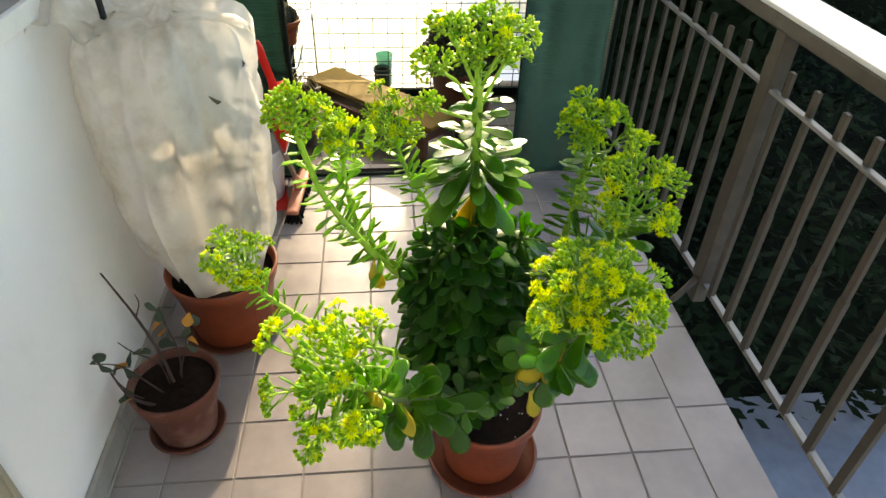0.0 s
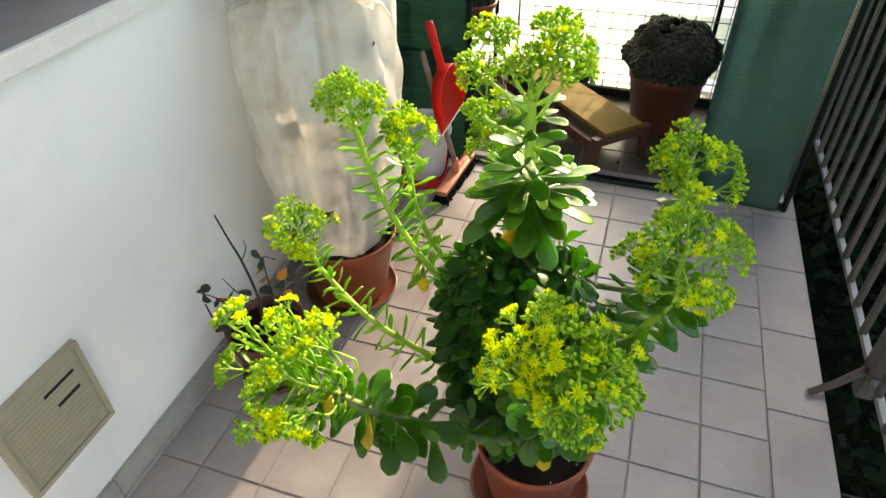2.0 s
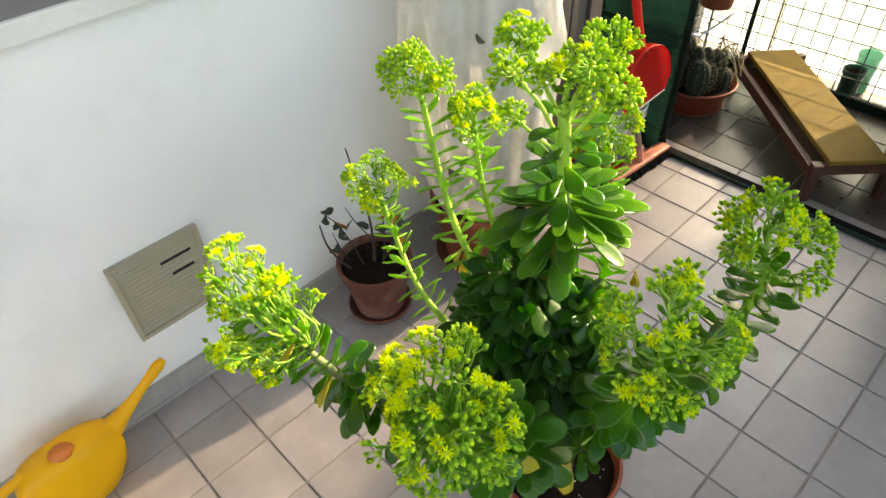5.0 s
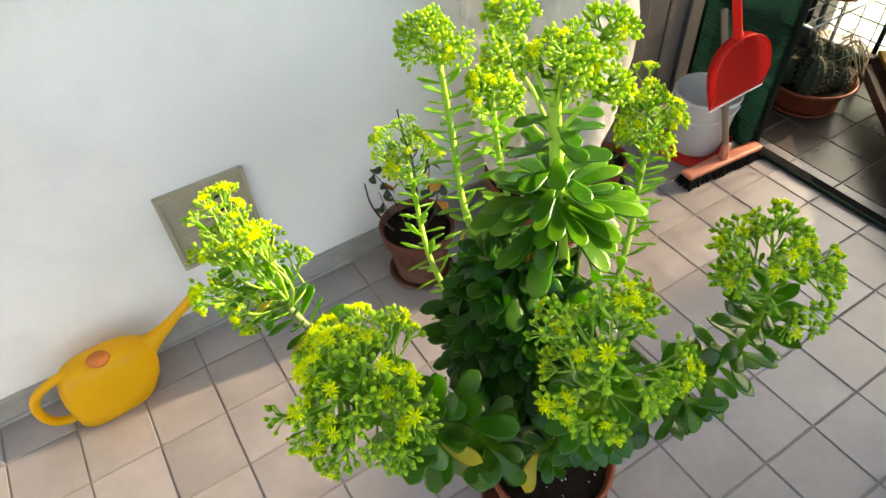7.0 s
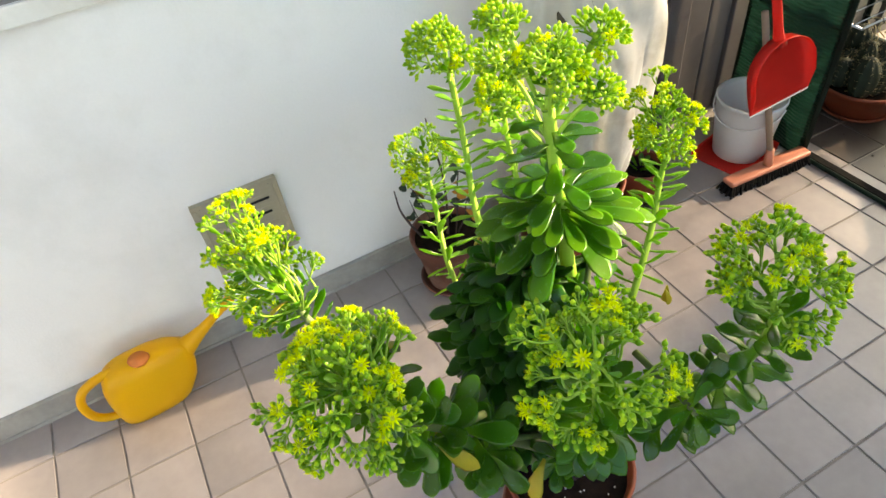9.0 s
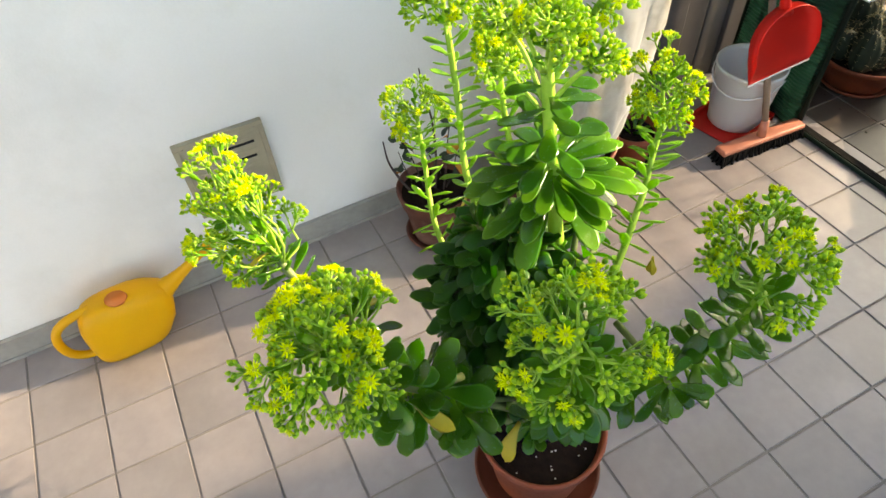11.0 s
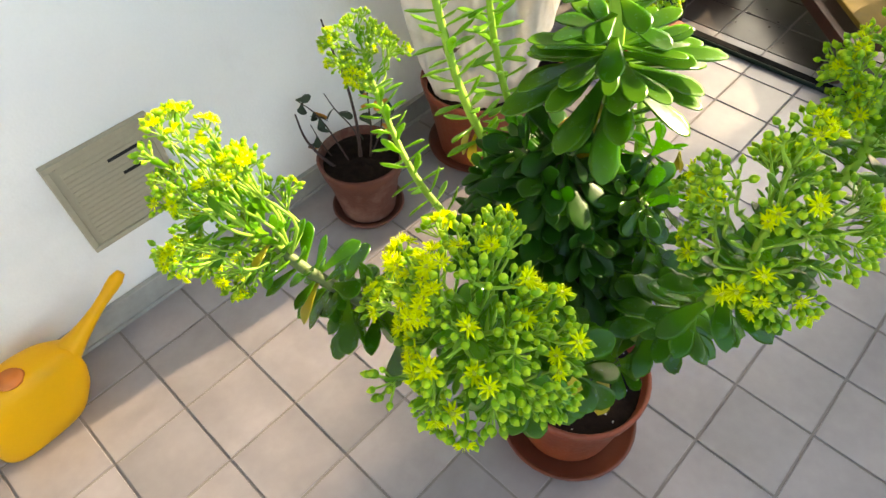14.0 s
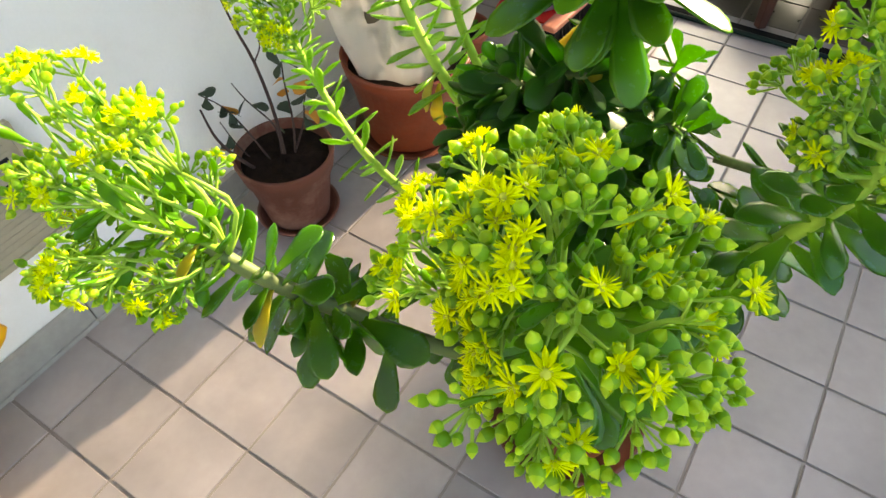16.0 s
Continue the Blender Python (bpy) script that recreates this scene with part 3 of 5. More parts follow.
def flower_head(parent, centre, radii, axis, tip, branches, forks, per, opened, core, seed, bud=0.0027, dome=0.0135, fork=0.016, reach=112, bias=(0, 0, 0), bract=0.5, inner=3):
    """A branched flower head: pale stalks leave the stem's tip, fork, and end in loose domes of slim buds, many with an open star in the middle."""
    rnd = random.Random(seed)
    axis, u, v = around(axis)
    centre, tip, bias = Vector(centre), Vector(tip), Vector(bias)
    bm = bmesh.new()
    top = centre + axis * (0.15 * min(radii))
    way, span = (top - tip).normalized(), (top - tip).length
    tube(bm, spline([tip, tip.lerp(centre, 0.5) + 0.003 * u, top], 6), [0.0052, 0.0050, 0.0046, 0.0042, 0.0038, 0.0034, 0.0028], 7)
    buds, stars, bracts = [], [], []
    for k in range(branches):
        c = 1 - (k + 0.5) / branches * (1 - math.cos(math.radians(reach)))
        s = math.sqrt(max(0, 1 - c * c))
        a = k * 2.39996 + rnd.uniform(-0.35, 0.35)
        d = c * axis + s * (math.cos(a) * u + math.sin(a) * v)
        far = rnd.uniform(0.50, 0.78) if k % inner == inner - 1 else rnd.uniform(0.84, 1.04)
        e = centre + far * Vector((d.x * radii[0], d.y * radii[1], d.z * radii[2])) - (dome * 0.55) * d
        along = (e - tip).dot(axis)
        side = ((e - tip) - axis * along).length
        o = tip + way * max(-0.012, min(span * 0.9, along - 0.7 * side + rnd.uniform(-0.008, 0.008)))
        knot = o.lerp(e, 0.62)
        bend = o.lerp(knot, 0.55) + 0.14 * (e - o).length * (d - 0.6 * axis)
        tube(bm, spline([o, bend, knot], 5), [0.0022, 0.0021, 0.0020, 0.0019, 0.0018, 0.0017], 6)
        run = (e - o).normalized()
        run, ru, rv = around((run + 0.4 * d).normalized())
        nf = max(1, forks + rnd.choice((-1, 0, 0, 0, 1)))
        warm = max(0.0, opened * (1 + 1.5 * d.dot(bias)) * rnd.choice((0.3, 0.7, 1.1, 1.7)))
        for j in range(nf):
            b = 2 * math.pi * (j + 0.5) / nf + a + rnd.uniform(-0.5, 0.5)
            off = 0.0 if nf == 1 else fork * rnd.uniform(0.75, 1.2)
            p = e + off * (math.cos(b) * ru + math.sin(b) * rv) - run * (0.30 * off) + run * rnd.uniform(-0.006, 0.006)
            tube(bm, spline([knot, knot.lerp(p, 0.55) + 0.22 * off * (math.cos(b) * ru + math.sin(b) * rv), p - run * 0.004], 4), [0.0016, 0.0015, 0.0014, 0.0013, 0.0012], 5)
            out, cu, cv = around(((p - knot).normalized() * 0.75 + d * 0.45 + Vector((0, 0, 0.1))).normalized())
            n = max(5, int(per * rnd.uniform(0.7, 1.3)))
            dm = dome * math.sqrt(n / per) * rnd.uniform(0.85, 1.12)
            middle = rnd.random() < core * (1 + 0.7 * d.dot(bias))
            for i in range(n):
                th = 1.35 * math.sqrt((i + 0.2) / n) + rnd.uniform(-0.12, 0.12)
                g = i * 2.39996 + k + j
                w = math.sin(th) * (math.cos(g) * cu + math.sin(g) * cv) + 0.60 * math.cos(th) * out
                q = p + dm * w * rnd.uniform(0.84, 1.14)
                root = p - out * 0.55 * dm
                tube(bm, [root.lerp(q, 0.2), q], [0.0008, 0.0009], 4, cap=False)
                qd = ((q - root).normalized() + 0.3 * Vector((rnd.uniform(-1, 1), rnd.uniform(-1, 1), rnd.uniform(-1, 1)))).normalized()
                m = frame_of(q, qd, (0.1, 0.2, 1)) @ Matrix.Rotation(math.pi / 2, 4, "Y")
                if (i == 0 and middle) or rnd.random() < warm * (1.3 if i < n * 0.5 else 0.6):
                    stars.append(m @ Matrix.Rotation(rnd.uniform(0, 6), 4, "Z") @ Matrix.Scale(rnd.uniform(0.85, 1.12), 4))
                else:
                    w_ = bud * rnd.choice((0.62, 0.8, 0.95, 1.05, 1.15)) * rnd.uniform(0.92, 1.08)
                    buds.append(m @ Matrix.Diagonal((w_, w_, w_ * rnd.uniform(0.85, 1.1), 1)))
            dd = ((p - knot).normalized() + 0.5 * Vector((rnd.uniform(-1, 1), rnd.uniform(-1, 1), rnd.uniform(-0.4, 0.8)))).normalized()
            bracts.append((LEAF_SLIM[rnd.randrange(3)], frame_of(knot.lerp(p, 0.5), dd, d, rnd.uniform(-0.5, 0.5), bract * rnd.uniform(0.5, 0.9))))
        for i in range(3):
            dd = (run + 0.9 * Vector((rnd.uniform(-1, 1), rnd.uniform(-1, 1), rnd.uniform(-0.6, 0.6)))).normalized()
            bracts.append((LEAF_MID[rnd.randrange(3)], frame_of(o.lerp(knot, 0.25 + 0.25 * i), dd, d, rnd.uniform(-0.5, 0.5), bract * rnd.uniform(0.55, 0.95))))
    for i in range(9):
        dd = (around(way)[1] * math.cos(2.4 * i) + around(way)[2] * math.sin(2.4 * i) + 0.5 * way).normalized()
        bracts.append((LEAF_MID[i % 3], frame_of(tip + way * span * i / 15, dd, way, 0.1, bract * rnd.uniform(0.65, 0.9))))
    ob = part("flower_head", bm, M_STALK, parent, "yellow star flowers among yellow-green buds")
    join_buds("bud_layer", buds, M_BUD, ob)
    join_leaves("bract_foliage", bracts, ob, M_BRACT)
    for i, m in enumerate(stars):
        shared("flower", FLOWERS[i % 5], ob, m)
    return ob


def stem(parent, pts, r0, r1, material=None, n=18):
    curve = spline(pts, n)
    radii = [r0 + (r1 - r0) * (k / n) for k in range(n + 1)]
    return part("stem", tube(bmesh.new(), curve, radii, 8), material or M_STALK, parent), curve


def leafy(stem_ob, curve, s0, s1, count, meshes, lift, seed, scale=1.0, end=1.0, droop=0.0, yellow=0.0):
    """Leaves in a spiral along a stretch of a stem. lift: how far each leans towards the stem's tip."""
    rnd = random.Random(seed)
    n = len(curve) - 1
    for k in range(count):
        f = k / max(1, count - 1)
        s = (s0 + (s1 - s0) * f) * n
        i = min(int(s), n - 1)
        p = curve[i].lerp(curve[i + 1], s - i)
        t, u, v = around(curve[i + 1] - curve[i])
        a = k * 2.39996 + rnd.uniform(-0.3, 0.3)
        lf = lift[0] + (lift[1] - lift[0]) * f + rnd.uniform(-0.12, 0.12)
        d = (math.cos(a) * u + math.sin(a) * v) * math.cos(lf) + t * math.sin(lf)
        d.z -= droop * rnd.uniform(0.4, 1.2)
        sc = scale + (end - scale) * f
        me = LEAF_YEL[0] if rnd.random() < yellow else meshes[rnd.randrange(len(meshes))]
        shared("leaf", me, stem_ob, frame_of(p, d, t + Vector((0, 0, 0.4)), rnd.uniform(-0.25, 0.25), sc * rnd.uniform(0.85, 1.12)))


def pot_mesh(bm, r_base, r_rim, h, lip=0.03, wall=0.008, seg=40, band=0.006):
    """A flower pot with a lip round its rim, hollow above the soil."""
    r_lip = r_base + (r_rim - r_base) * (1 - lip / h)
    return lathe(bm, [(r_base * 0.9, 0.004), (r_base * 0.985, 0.0), (r_base, 0.006), (r_lip - band, h - lip), (r_lip, h - lip + 0.001), (r_rim - 0.001, h - 0.004), (r_rim - 0.003, h),
                      (r_rim - wall, h), (r_rim - wall - 0.002, h - 0.003), (r_lip - wall - 0.004, h - lip), (r_base * 0.9, h * 0.4)], seg)


def saucer_mesh(bm, r, h, wall=0.006, seg=40):
    return lathe(bm, [(r * 0.86, 0.0), (r * 0.9, 0.001), (r, h - 0.002), (r - 0.001, h), (r - wall, h), (r - wall - 0.004, h - 0.004), (r * 0.84, 0.006), (0.01, 0.006)], seg)


def soil_mesh(bm, r, z, seed, lump=0.006, seg=28, rings=7):
    rnd = random.Random(seed)
    c = bm.verts.new((0, 0, z + lump))
    prev = None
    for i in range(1, rings + 1):
        ring = [bm.verts.new((r * i / rings * math.cos(2 * math.pi * k / seg), r * i / rings * math.sin(2 * math.pi * k / seg), z + (rnd.uniform(-1, 1) * lump if i < rings else -0.002))) for k in range(seg)]
        for k in range(seg):
            if prev is None:
                bm.faces.new((c, ring[k], ring[(k + 1) % seg]))
            else:
                bm.faces.new((prev[k], ring[k], ring[(k + 1) % seg], prev[(k + 1) % seg]))
        prev = ring
    return bm


# ---- the flowering succulent ----
PX, PY = 0.965, 0.03
saucer = thing("plant_saucer", (PX, PY, 0), "brown terracotta-coloured plastic saucer on the tiles", "saucer")
part("dish", saucer_mesh(bmesh.new(), 0.142, 0.024), M_TERRADARK, saucer)
plant = thing("potted_succulent", (0, 0, 0.007), "large branching green succulent with yellow flower heads in a terracotta pot", "potted plant")
plant.matrix_basis = Matrix.Identity(4)
pb = pot_mesh(bmesh.new(), 0.098, 0.134, 0.205, 0.036)
bmesh.ops.translate(pb, verts=pb.verts, vec=(PX, PY, 0.007))
part("pot", pb, M_TERRA, plant, "terracotta-coloured plastic pot")
sb = soil_mesh(bmesh.new(), 0.124, 0.185, 3)
bmesh.ops.translate(sb, verts=sb.verts, vec=(PX, PY, 0))
part("soil", sb, M_SOIL, plant, "dark potting soil with white grit")
grit = bmesh.new()
grng = random.Random(8)
for k in range(34):
    a, r = grng.uniform(0, 6.28), 0.115 * math.sqrt(grng.random())
    bmesh.ops.create_icosphere(grit, subdivisions=1, radius=grng.uniform(0.0012, 0.0026), matrix=Matrix.Translation((PX + r * math.cos(a), PY + r * math.sin(a), 0.190)))
tagged(part("grit", grit, M_PERLITE, plant), kind="stuff")

FOOT = (PX, PY, 0.18)
# main stem with the great rosette; its top forks into several heads
s, c = stem(plant, [FOOT, (0.955, 0.035, 0.42), (0.930, 0.045, 0.66), (0.907, 0.042, 0.80), (0.900, 0.032, 0.90), (0.895, 0.020, 1.02)], 0.014, 0.0085, n=50)
leafy(s, c, 0.662, 0.690, 9, LEAF_LONG, (-0.50, -0.30), 1, 1.06, 1.14, 0.0, 0.10)
leafy(s, c, 0.690, 0.758, 40, LEAF_LONG, (-0.20, 0.18), 101, 1.16, 0.74)
leafy(s, c, 0.775, 0.985, 22, LEAF_BIG, (0.0, 0.15), 2, 0.92, 0.68)
flower_head(plant, (0.897, 0.022, 1.068), (0.052, 0.050, 0.034), (0.0, -0.05, 1), (0.895, 0.02, 1.012), 6, 3, 9, 0.01, 0.05, 11, 0.0029, 0.0115, 0.0135, 100, bract=0.45)
for at, mid, r, sd in (((0.843, -0.006, 1.118), (0.872, 0.006, 1.055), 0.037, 111), ((0.940, -0.002, 1.112), (0.915, 0.010, 1.055), 0.042, 112), ((0.818, 0.000, 1.062), (0.862, 0.012, 1.022), 0.034, 113), ((0.912, 0.078, 1.105), (0.903, 0.050, 1.045), 0.036, 114), ((0.952, 0.050, 1.060), (0.925, 0.035, 1.020), 0.030, 116)):
    low = Vector((0.896, 0.022, mid[2] - 0.055))
    aim = Vector(at) - Vector(mid)
    tip = Vector(at) - aim.normalized() * r * 0.85
    part("flower_branch", tube(bmesh.new(), spline([low, mid, tip], 8), [0.0036, 0.0034, 0.0033, 0.0032, 0.0031, 0.003, 0.003, 0.0029, 0.0028], 7), M_STALK, plant)
    flower_head(plant, at, (r, r, r * 0.72), aim.normalized() + Vector((0, 0, 0.6)), tip, 5, 2, 9, 0.02, 0.06, sd, 0.0029, 0.0110, 0.0120, 92, bract=0.35)
part("flower_branch", tube(bmesh.new(), spline([(0.899, 0.030, 0.945), (0.868, 0.020, 0.962), (0.832, 0.014, 0.978)], 6), 0.0026, 6), M_STALK, plant)
flower_head(plant, (0.820, 0.013, 0.990), (0.020, 0.020, 0.016), (-0.4, 0, 1), (0.832, 0.014, 0.978), 3, 2, 8, 0.02, 0.1, 115, 0.0028, 0.0095, 0.009, 90, bract=0.3)
# front head, seen from nearest
s, c = stem(plant, [FOOT, (0.985, -0.03, 0.36), (1.0, -0.14, 0.54), (1.008, -0.24, 0.68), (1.022, -0.322, 0.800)], 0.012, 0.0075, M_STALKOLD, 30)
leafy(s, c, 0.55, 0.82, 18, LEAF_BIG, (-0.15, 0.5), 3, 1.05, 0.95, 0.1, 0.08)
leafy(s, c, 0.82, 1.0, 14, LEAF_BIG, (0.0, 0.5), 4, 0.95, 0.75, 0.3, 0.06)
flower_head(plant, (1.022, -0.338, 0.870), (0.090, 0.102, 0.078), (0.05, -0.42, 1), (1.022, -0.322, 0.792), 22, 3, 9, 0.16, 0.45, 12, 0.0031, 0.0130, 0.0165, 118, (-0.8, 0.1, -0.1), 0.6, 4)
# front branch towards the wall, lying out level
s, c = stem(plant, [FOOT, (0.94, -0.08, 0.33), (0.875, -0.20, 0.48), (0.79, -0.28, 0.60), (0.735, -0.322, 0.67), (0.697, -0.338, 0.712)], 0.012, 0.0065, M_STALKOLD, 36)
leafy(s, c, 0.56, 0.99, 32, LEAF_MID, (0.15, 0.4), 5, 1.15, 0.75, 0.25, 0.05)
leafy(s, c, 0.50, 0.76, 16, LEAF_BIG, (-0.1, 0.3), 55, 1.1, 0.95, 0.6, 0.10)
flower_head(plant, (0.660, -0.364, 0.758), (0.100, 0.098, 0.150), (-0.75, -0.30, 0.20), (0.712, -0.332, 0.700), 22, 3, 10, 0.10, 0.40, 13, 0.0032, 0.0132, 0.0145, 126, (-0.3, -0.4, 0), 0.65, 2)
# thin branch low towards the wall
s, c = stem(plant, [FOOT, (0.89, 0.0, 0.34), (0.76, -0.02, 0.44), (0.622, -0.020, 0.512), (0.510, 0.015, 0.575), (0.470, 0.027, 0.622)], 0.0085, 0.0046, n=30)
leafy(s, c, 0.34, 0.97, 56, LEAF_SLIM, (0.05, 0.3), 6, 1.25, 0.95)
flower_head(plant, (0.456, 0.030, 0.668), (0.074, 0.074, 0.070), (-0.30, 0, 1), (0.470, 0.027, 0.612), 12, 3, 9, 0.05, 0.20, 14, 0.0031, 0.0120, 0.0135, 118, (0, 0, 0.3), 0.42)
# tall thin branches towards the wall
s, c = stem(plant, [FOOT, (0.90, 0.035, 0.42), (0.80, 0.015, 0.58), (0.705, 0.010, 0.70), (0.630, 0.036, 0.80), (0.593, 0.040, 0.925)], 0.0085, 0.0052, n=34)
leafy(s, c, 0.42, 0.97, 56, LEAF_SLIM, (0.05, 0.3), 7, 1.20, 0.9)
flower_head(plant, (0.597, 0.034, 0.968), (0.064, 0.060, 0.052), (0.0, 0, 1), (0.594, 0.040, 0.915), 10, 3, 10, 0.02, 0.10, 15, 0.0032, 0.0125, 0.0135, 108, (0.7, 0, 0), 0.42)
s, c = stem(plant, [FOOT, (0.90, 0.07, 0.40), (0.78, 0.10, 0.54), (0.69, 0.115, 0.66), (0.665, 0.105, 0.78), (0.665, 0.096, 0.855)], 0.008, 0.0045, n=34)
leafy(s, c, 0.42, 0.97, 52, LEAF_SLIM, (0.05, 0.3), 9, 1.15, 0.85)
flower_head(plant, (0.668, 0.092, 0.893), (0.056, 0.052, 0.044), (0.0, 0, 1), (0.665, 0.096, 0.845), 9, 3, 9, 0.08, 0.25, 16, 0.0031, 0.0120, 0.0125, 112, (-0.6, 0, 0.2), 0.42)
# thin branch at the back
s, c = stem(plant, [FOOT, (0.95, 0.10, 0.40), (0.90, 0.20, 0.53), (0.830, 0.300, 0.615), (0.790, 0.345, 0.672), (0.766, 0.378, 0.735)], 0.0085, 0.005, n=30)
leafy(s, c, 0.42, 0.95, 46, LEAF_SLIM, (0.05, 0.3), 10, 1.35, 1.0)
flower_head(plant, (0.755, 0.366, 0.781), (0.076, 0.072, 0.098), (-0.05, 0, 1), (0.766, 0.378, 0.722), 14, 3, 9, 0.05, 0.22, 17, 0.0031, 0.0120, 0.0135, 138, (0, 0, 0.4), 0.42)
# branches towards the railing
s, c = stem(plant, [FOOT, (1.02, 0.05, 0.36), (1.09, 0.105, 0.52), (1.133, 0.155, 0.625), (1.156, 0.185, 0.715), (1.163, 0.180, 0.795)], 0.011, 0.0065, n=30)
leafy(s, c, 0.38, 0.98, 60, LEAF_MID, (-0.1, 0.5), 18, 1.3, 0.9, 0.15)
flower_head(plant, (1.143, 0.172, 0.868), (0.094, 0.088, 0.066), (0.1, 0.0, 1), (1.163, 0.180, 0.782), 12, 3, 10, 0.05, 0.55, 19, 0.0033, 0.0135, 0.0145, 124, (0, 0, 0.3), 0.5)
s, c = stem(plant, [FOOT, (1.01, 0.01, 0.36), (1.065, -0.025, 0.53), (1.105, -0.055, 0.65), (1.140, -0.080, 0.76), (1.150, -0.090, 0.815)], 0.011, 0.0065, n=30)
leafy(s, c, 0.38, 0.98, 60, LEAF_MID, (-0.1, 0.5), 20, 1.35, 0.9, 0.15)
flower_head(plant, (1.143, -0.094, 0.880), (0.094, 0.092, 0.096), (0.2, -0.15, 1), (1.150, -0.090, 0.800), 14, 3, 10, 0.05, 0.50, 21, 0.0033, 0.0135, 0.0145, 126, (0, -0.3, 0.2), 0.5)


withered = part("stem", tube(bmesh.new(), [(0.905, 0.035, 0.795), (0.902, 0.02, 0.78)], [0.004, 0.003], 6), M_STALKOLD, plant)
for at, d, sc in (((0.900, 0.030, 0.802), (-0.5, -0.7, -0.5), 1.25), ((0.905, 0.028, 0.800), (-0.1, -0.8, -0.8), 1.3), ((0.94, 0.24, 0.60), (0.3, -0.2, -1.0), 0.6), ((0.942, 0.235, 0.595), (0.5, 0.1, -0.7), 0.5),
                  ((0.715, 0.01, 0.675), (-0.2, -0.6, -0.8), 0.75), ((0.72, 0.01, 0.66), (0.1, -0.5, -1.0), 0.8), ((1.05, -0.09, 0.50), (0.3, -0.6, -0.5), 1.1), ((1.0, -0.17, 0.50), (0.1, -0.7, -0.8), 1.0)):
    shared("leaf", LEAF_YEL[0], withered, frame_of(at, d, (0, 0, 1), 0.2, sc))


def rosette(at, axis, count, meshes, scale, seed, back=0.06, yellow=0.0, name="shoot"):
    """A leafy side shoot with its leaves spread from one point."""
    at, axis = Vector(at), Vector(axis).normalized()
    low = at - axis * back
    low.x, low.y = low.x * 0.85 + PX * 0.15, low.y * 0.85 + PY * 0.15
    curve = spline([low, at - axis * 0.035, at], 10)
    s_ = part(name, tube(bmesh.new(), curve, [0.006 - 0.00025 * k for k in range(11)], 7), M_STALKOLD, plant)
    leafy(s_, curve, 0.58, 1.0, count, meshes, (-0.45, 0.95), seed, scale, scale * 0.45, 0.0, yellow)


rosette((0.768, -0.296, 0.585), (-0.20, -0.60, -0.30), 17, LEAF_BIG, 1.10, 61, 0.05, 0.08)
rosette((0.865, -0.195, 0.475), (-0.35, -0.8, 0.3), 13, LEAF_BIG, 0.85, 72)
rosette((0.935, -0.110, 0.380), (-0.2, -0.85, 0.3), 12, LEAF_BIG, 0.80, 73)
rosette((1.010, -0.265, 0.665), (0.05, -0.75, 0.40), 20, LEAF_BIG, 1.2, 62, 0.08, 0.06)
rosette((1.035, -0.190, 0.590), (0.30, -0.65, 0.45), 18, LEAF_BIG, 1.1, 63, 0.09)
rosette((0.985, -0.170, 0.540), (-0.25, -0.75, 0.40), 18, LEAF_BIG, 1.0, 64, 0.12, 0.10)
rosette((0.930, -0.140, 0.470), (-0.2, -0.85, 0.35), 15, LEAF_SHADE, 1.1, 65, 0.12)
rosette((1.090, 0.000, 0.600), (0.7, -0.25, 0.45), 18, LEAF_BIG, 1.1, 66, 0.10)
rosette((1.165, 0.080, 0.640), (0.80, -0.10, 0.05), 14, LEAF_BIG, 1.1, 67, 0.12)
rosette((1.060, -0.070, 0.480), (0.55, -0.55, 0.30), 16, LEAF_BIG, 0.95, 74, 0.10, 0.08)
rosette((0.880, -0.065, 0.715), (-0.3, -0.55, 0.6), 16, LEAF_MID, 1.25, 68, 0.1)
rosette((0.995, -0.005, 0.725), (0.5, -0.3, 0.6), 15, LEAF_BIG, 0.9, 69, 0.1)
rosette((0.870, 0.125, 0.715), (-0.45, 0.4, 0.6), 16, LEAF_MID, 1.25, 70, 0.1)
rosette((0.845, -0.100, 0.400), (-0.45, -0.75, 0.25), 16, LEAF_SHADE, 1.2, 71, 0.12)

# leafy side shoots packed round the middle, more leaves behind; darker green paints the inner shade
frng = random.Random(31)


def core_at(z):
    """Centre and radius of the leafy middle at a height."""
    f = min(1.0, max(0.0, (z - 0.30) / 0.20))
    dome = 1.0 if z < 0.66 else max(0.45, 1.0 - ((z - 0.66) / 0.15) ** 2)
    return Vector((0.908 - 0.022 * f, 0.010 - 0.036 * f, z)), (0.098 + 0.044 * f) * dome


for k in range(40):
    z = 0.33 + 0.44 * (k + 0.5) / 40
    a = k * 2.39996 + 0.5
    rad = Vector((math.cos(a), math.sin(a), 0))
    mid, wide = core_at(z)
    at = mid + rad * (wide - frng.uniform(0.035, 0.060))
    rosette(at, rad * 0.9 + Vector((frng.uniform(-0.2, 0.2), frng.uniform(-0.2, 0.2), frng.uniform(0.15, 0.8))), 11, LEAF_SHADE, frng.uniform(1.05, 1.4), 200 + k, 0.06)
for k in range(20):
    a = k * 2.39996
    rad = Vector((math.cos(a), math.sin(a), 0))
    at = Vector((0.972, 0.025, 0.44 + 0.31 * (k + 0.5) / 20)) + rad * frng.uniform(0.035, 0.055)
    rosette(at, rad * 0.9 + Vector((0.1, 0, frng.uniform(0.1, 0.7))), 12, LEAF_BIG, frng.uniform(0.70, 0.95), 260 + k, 0.06)
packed = []
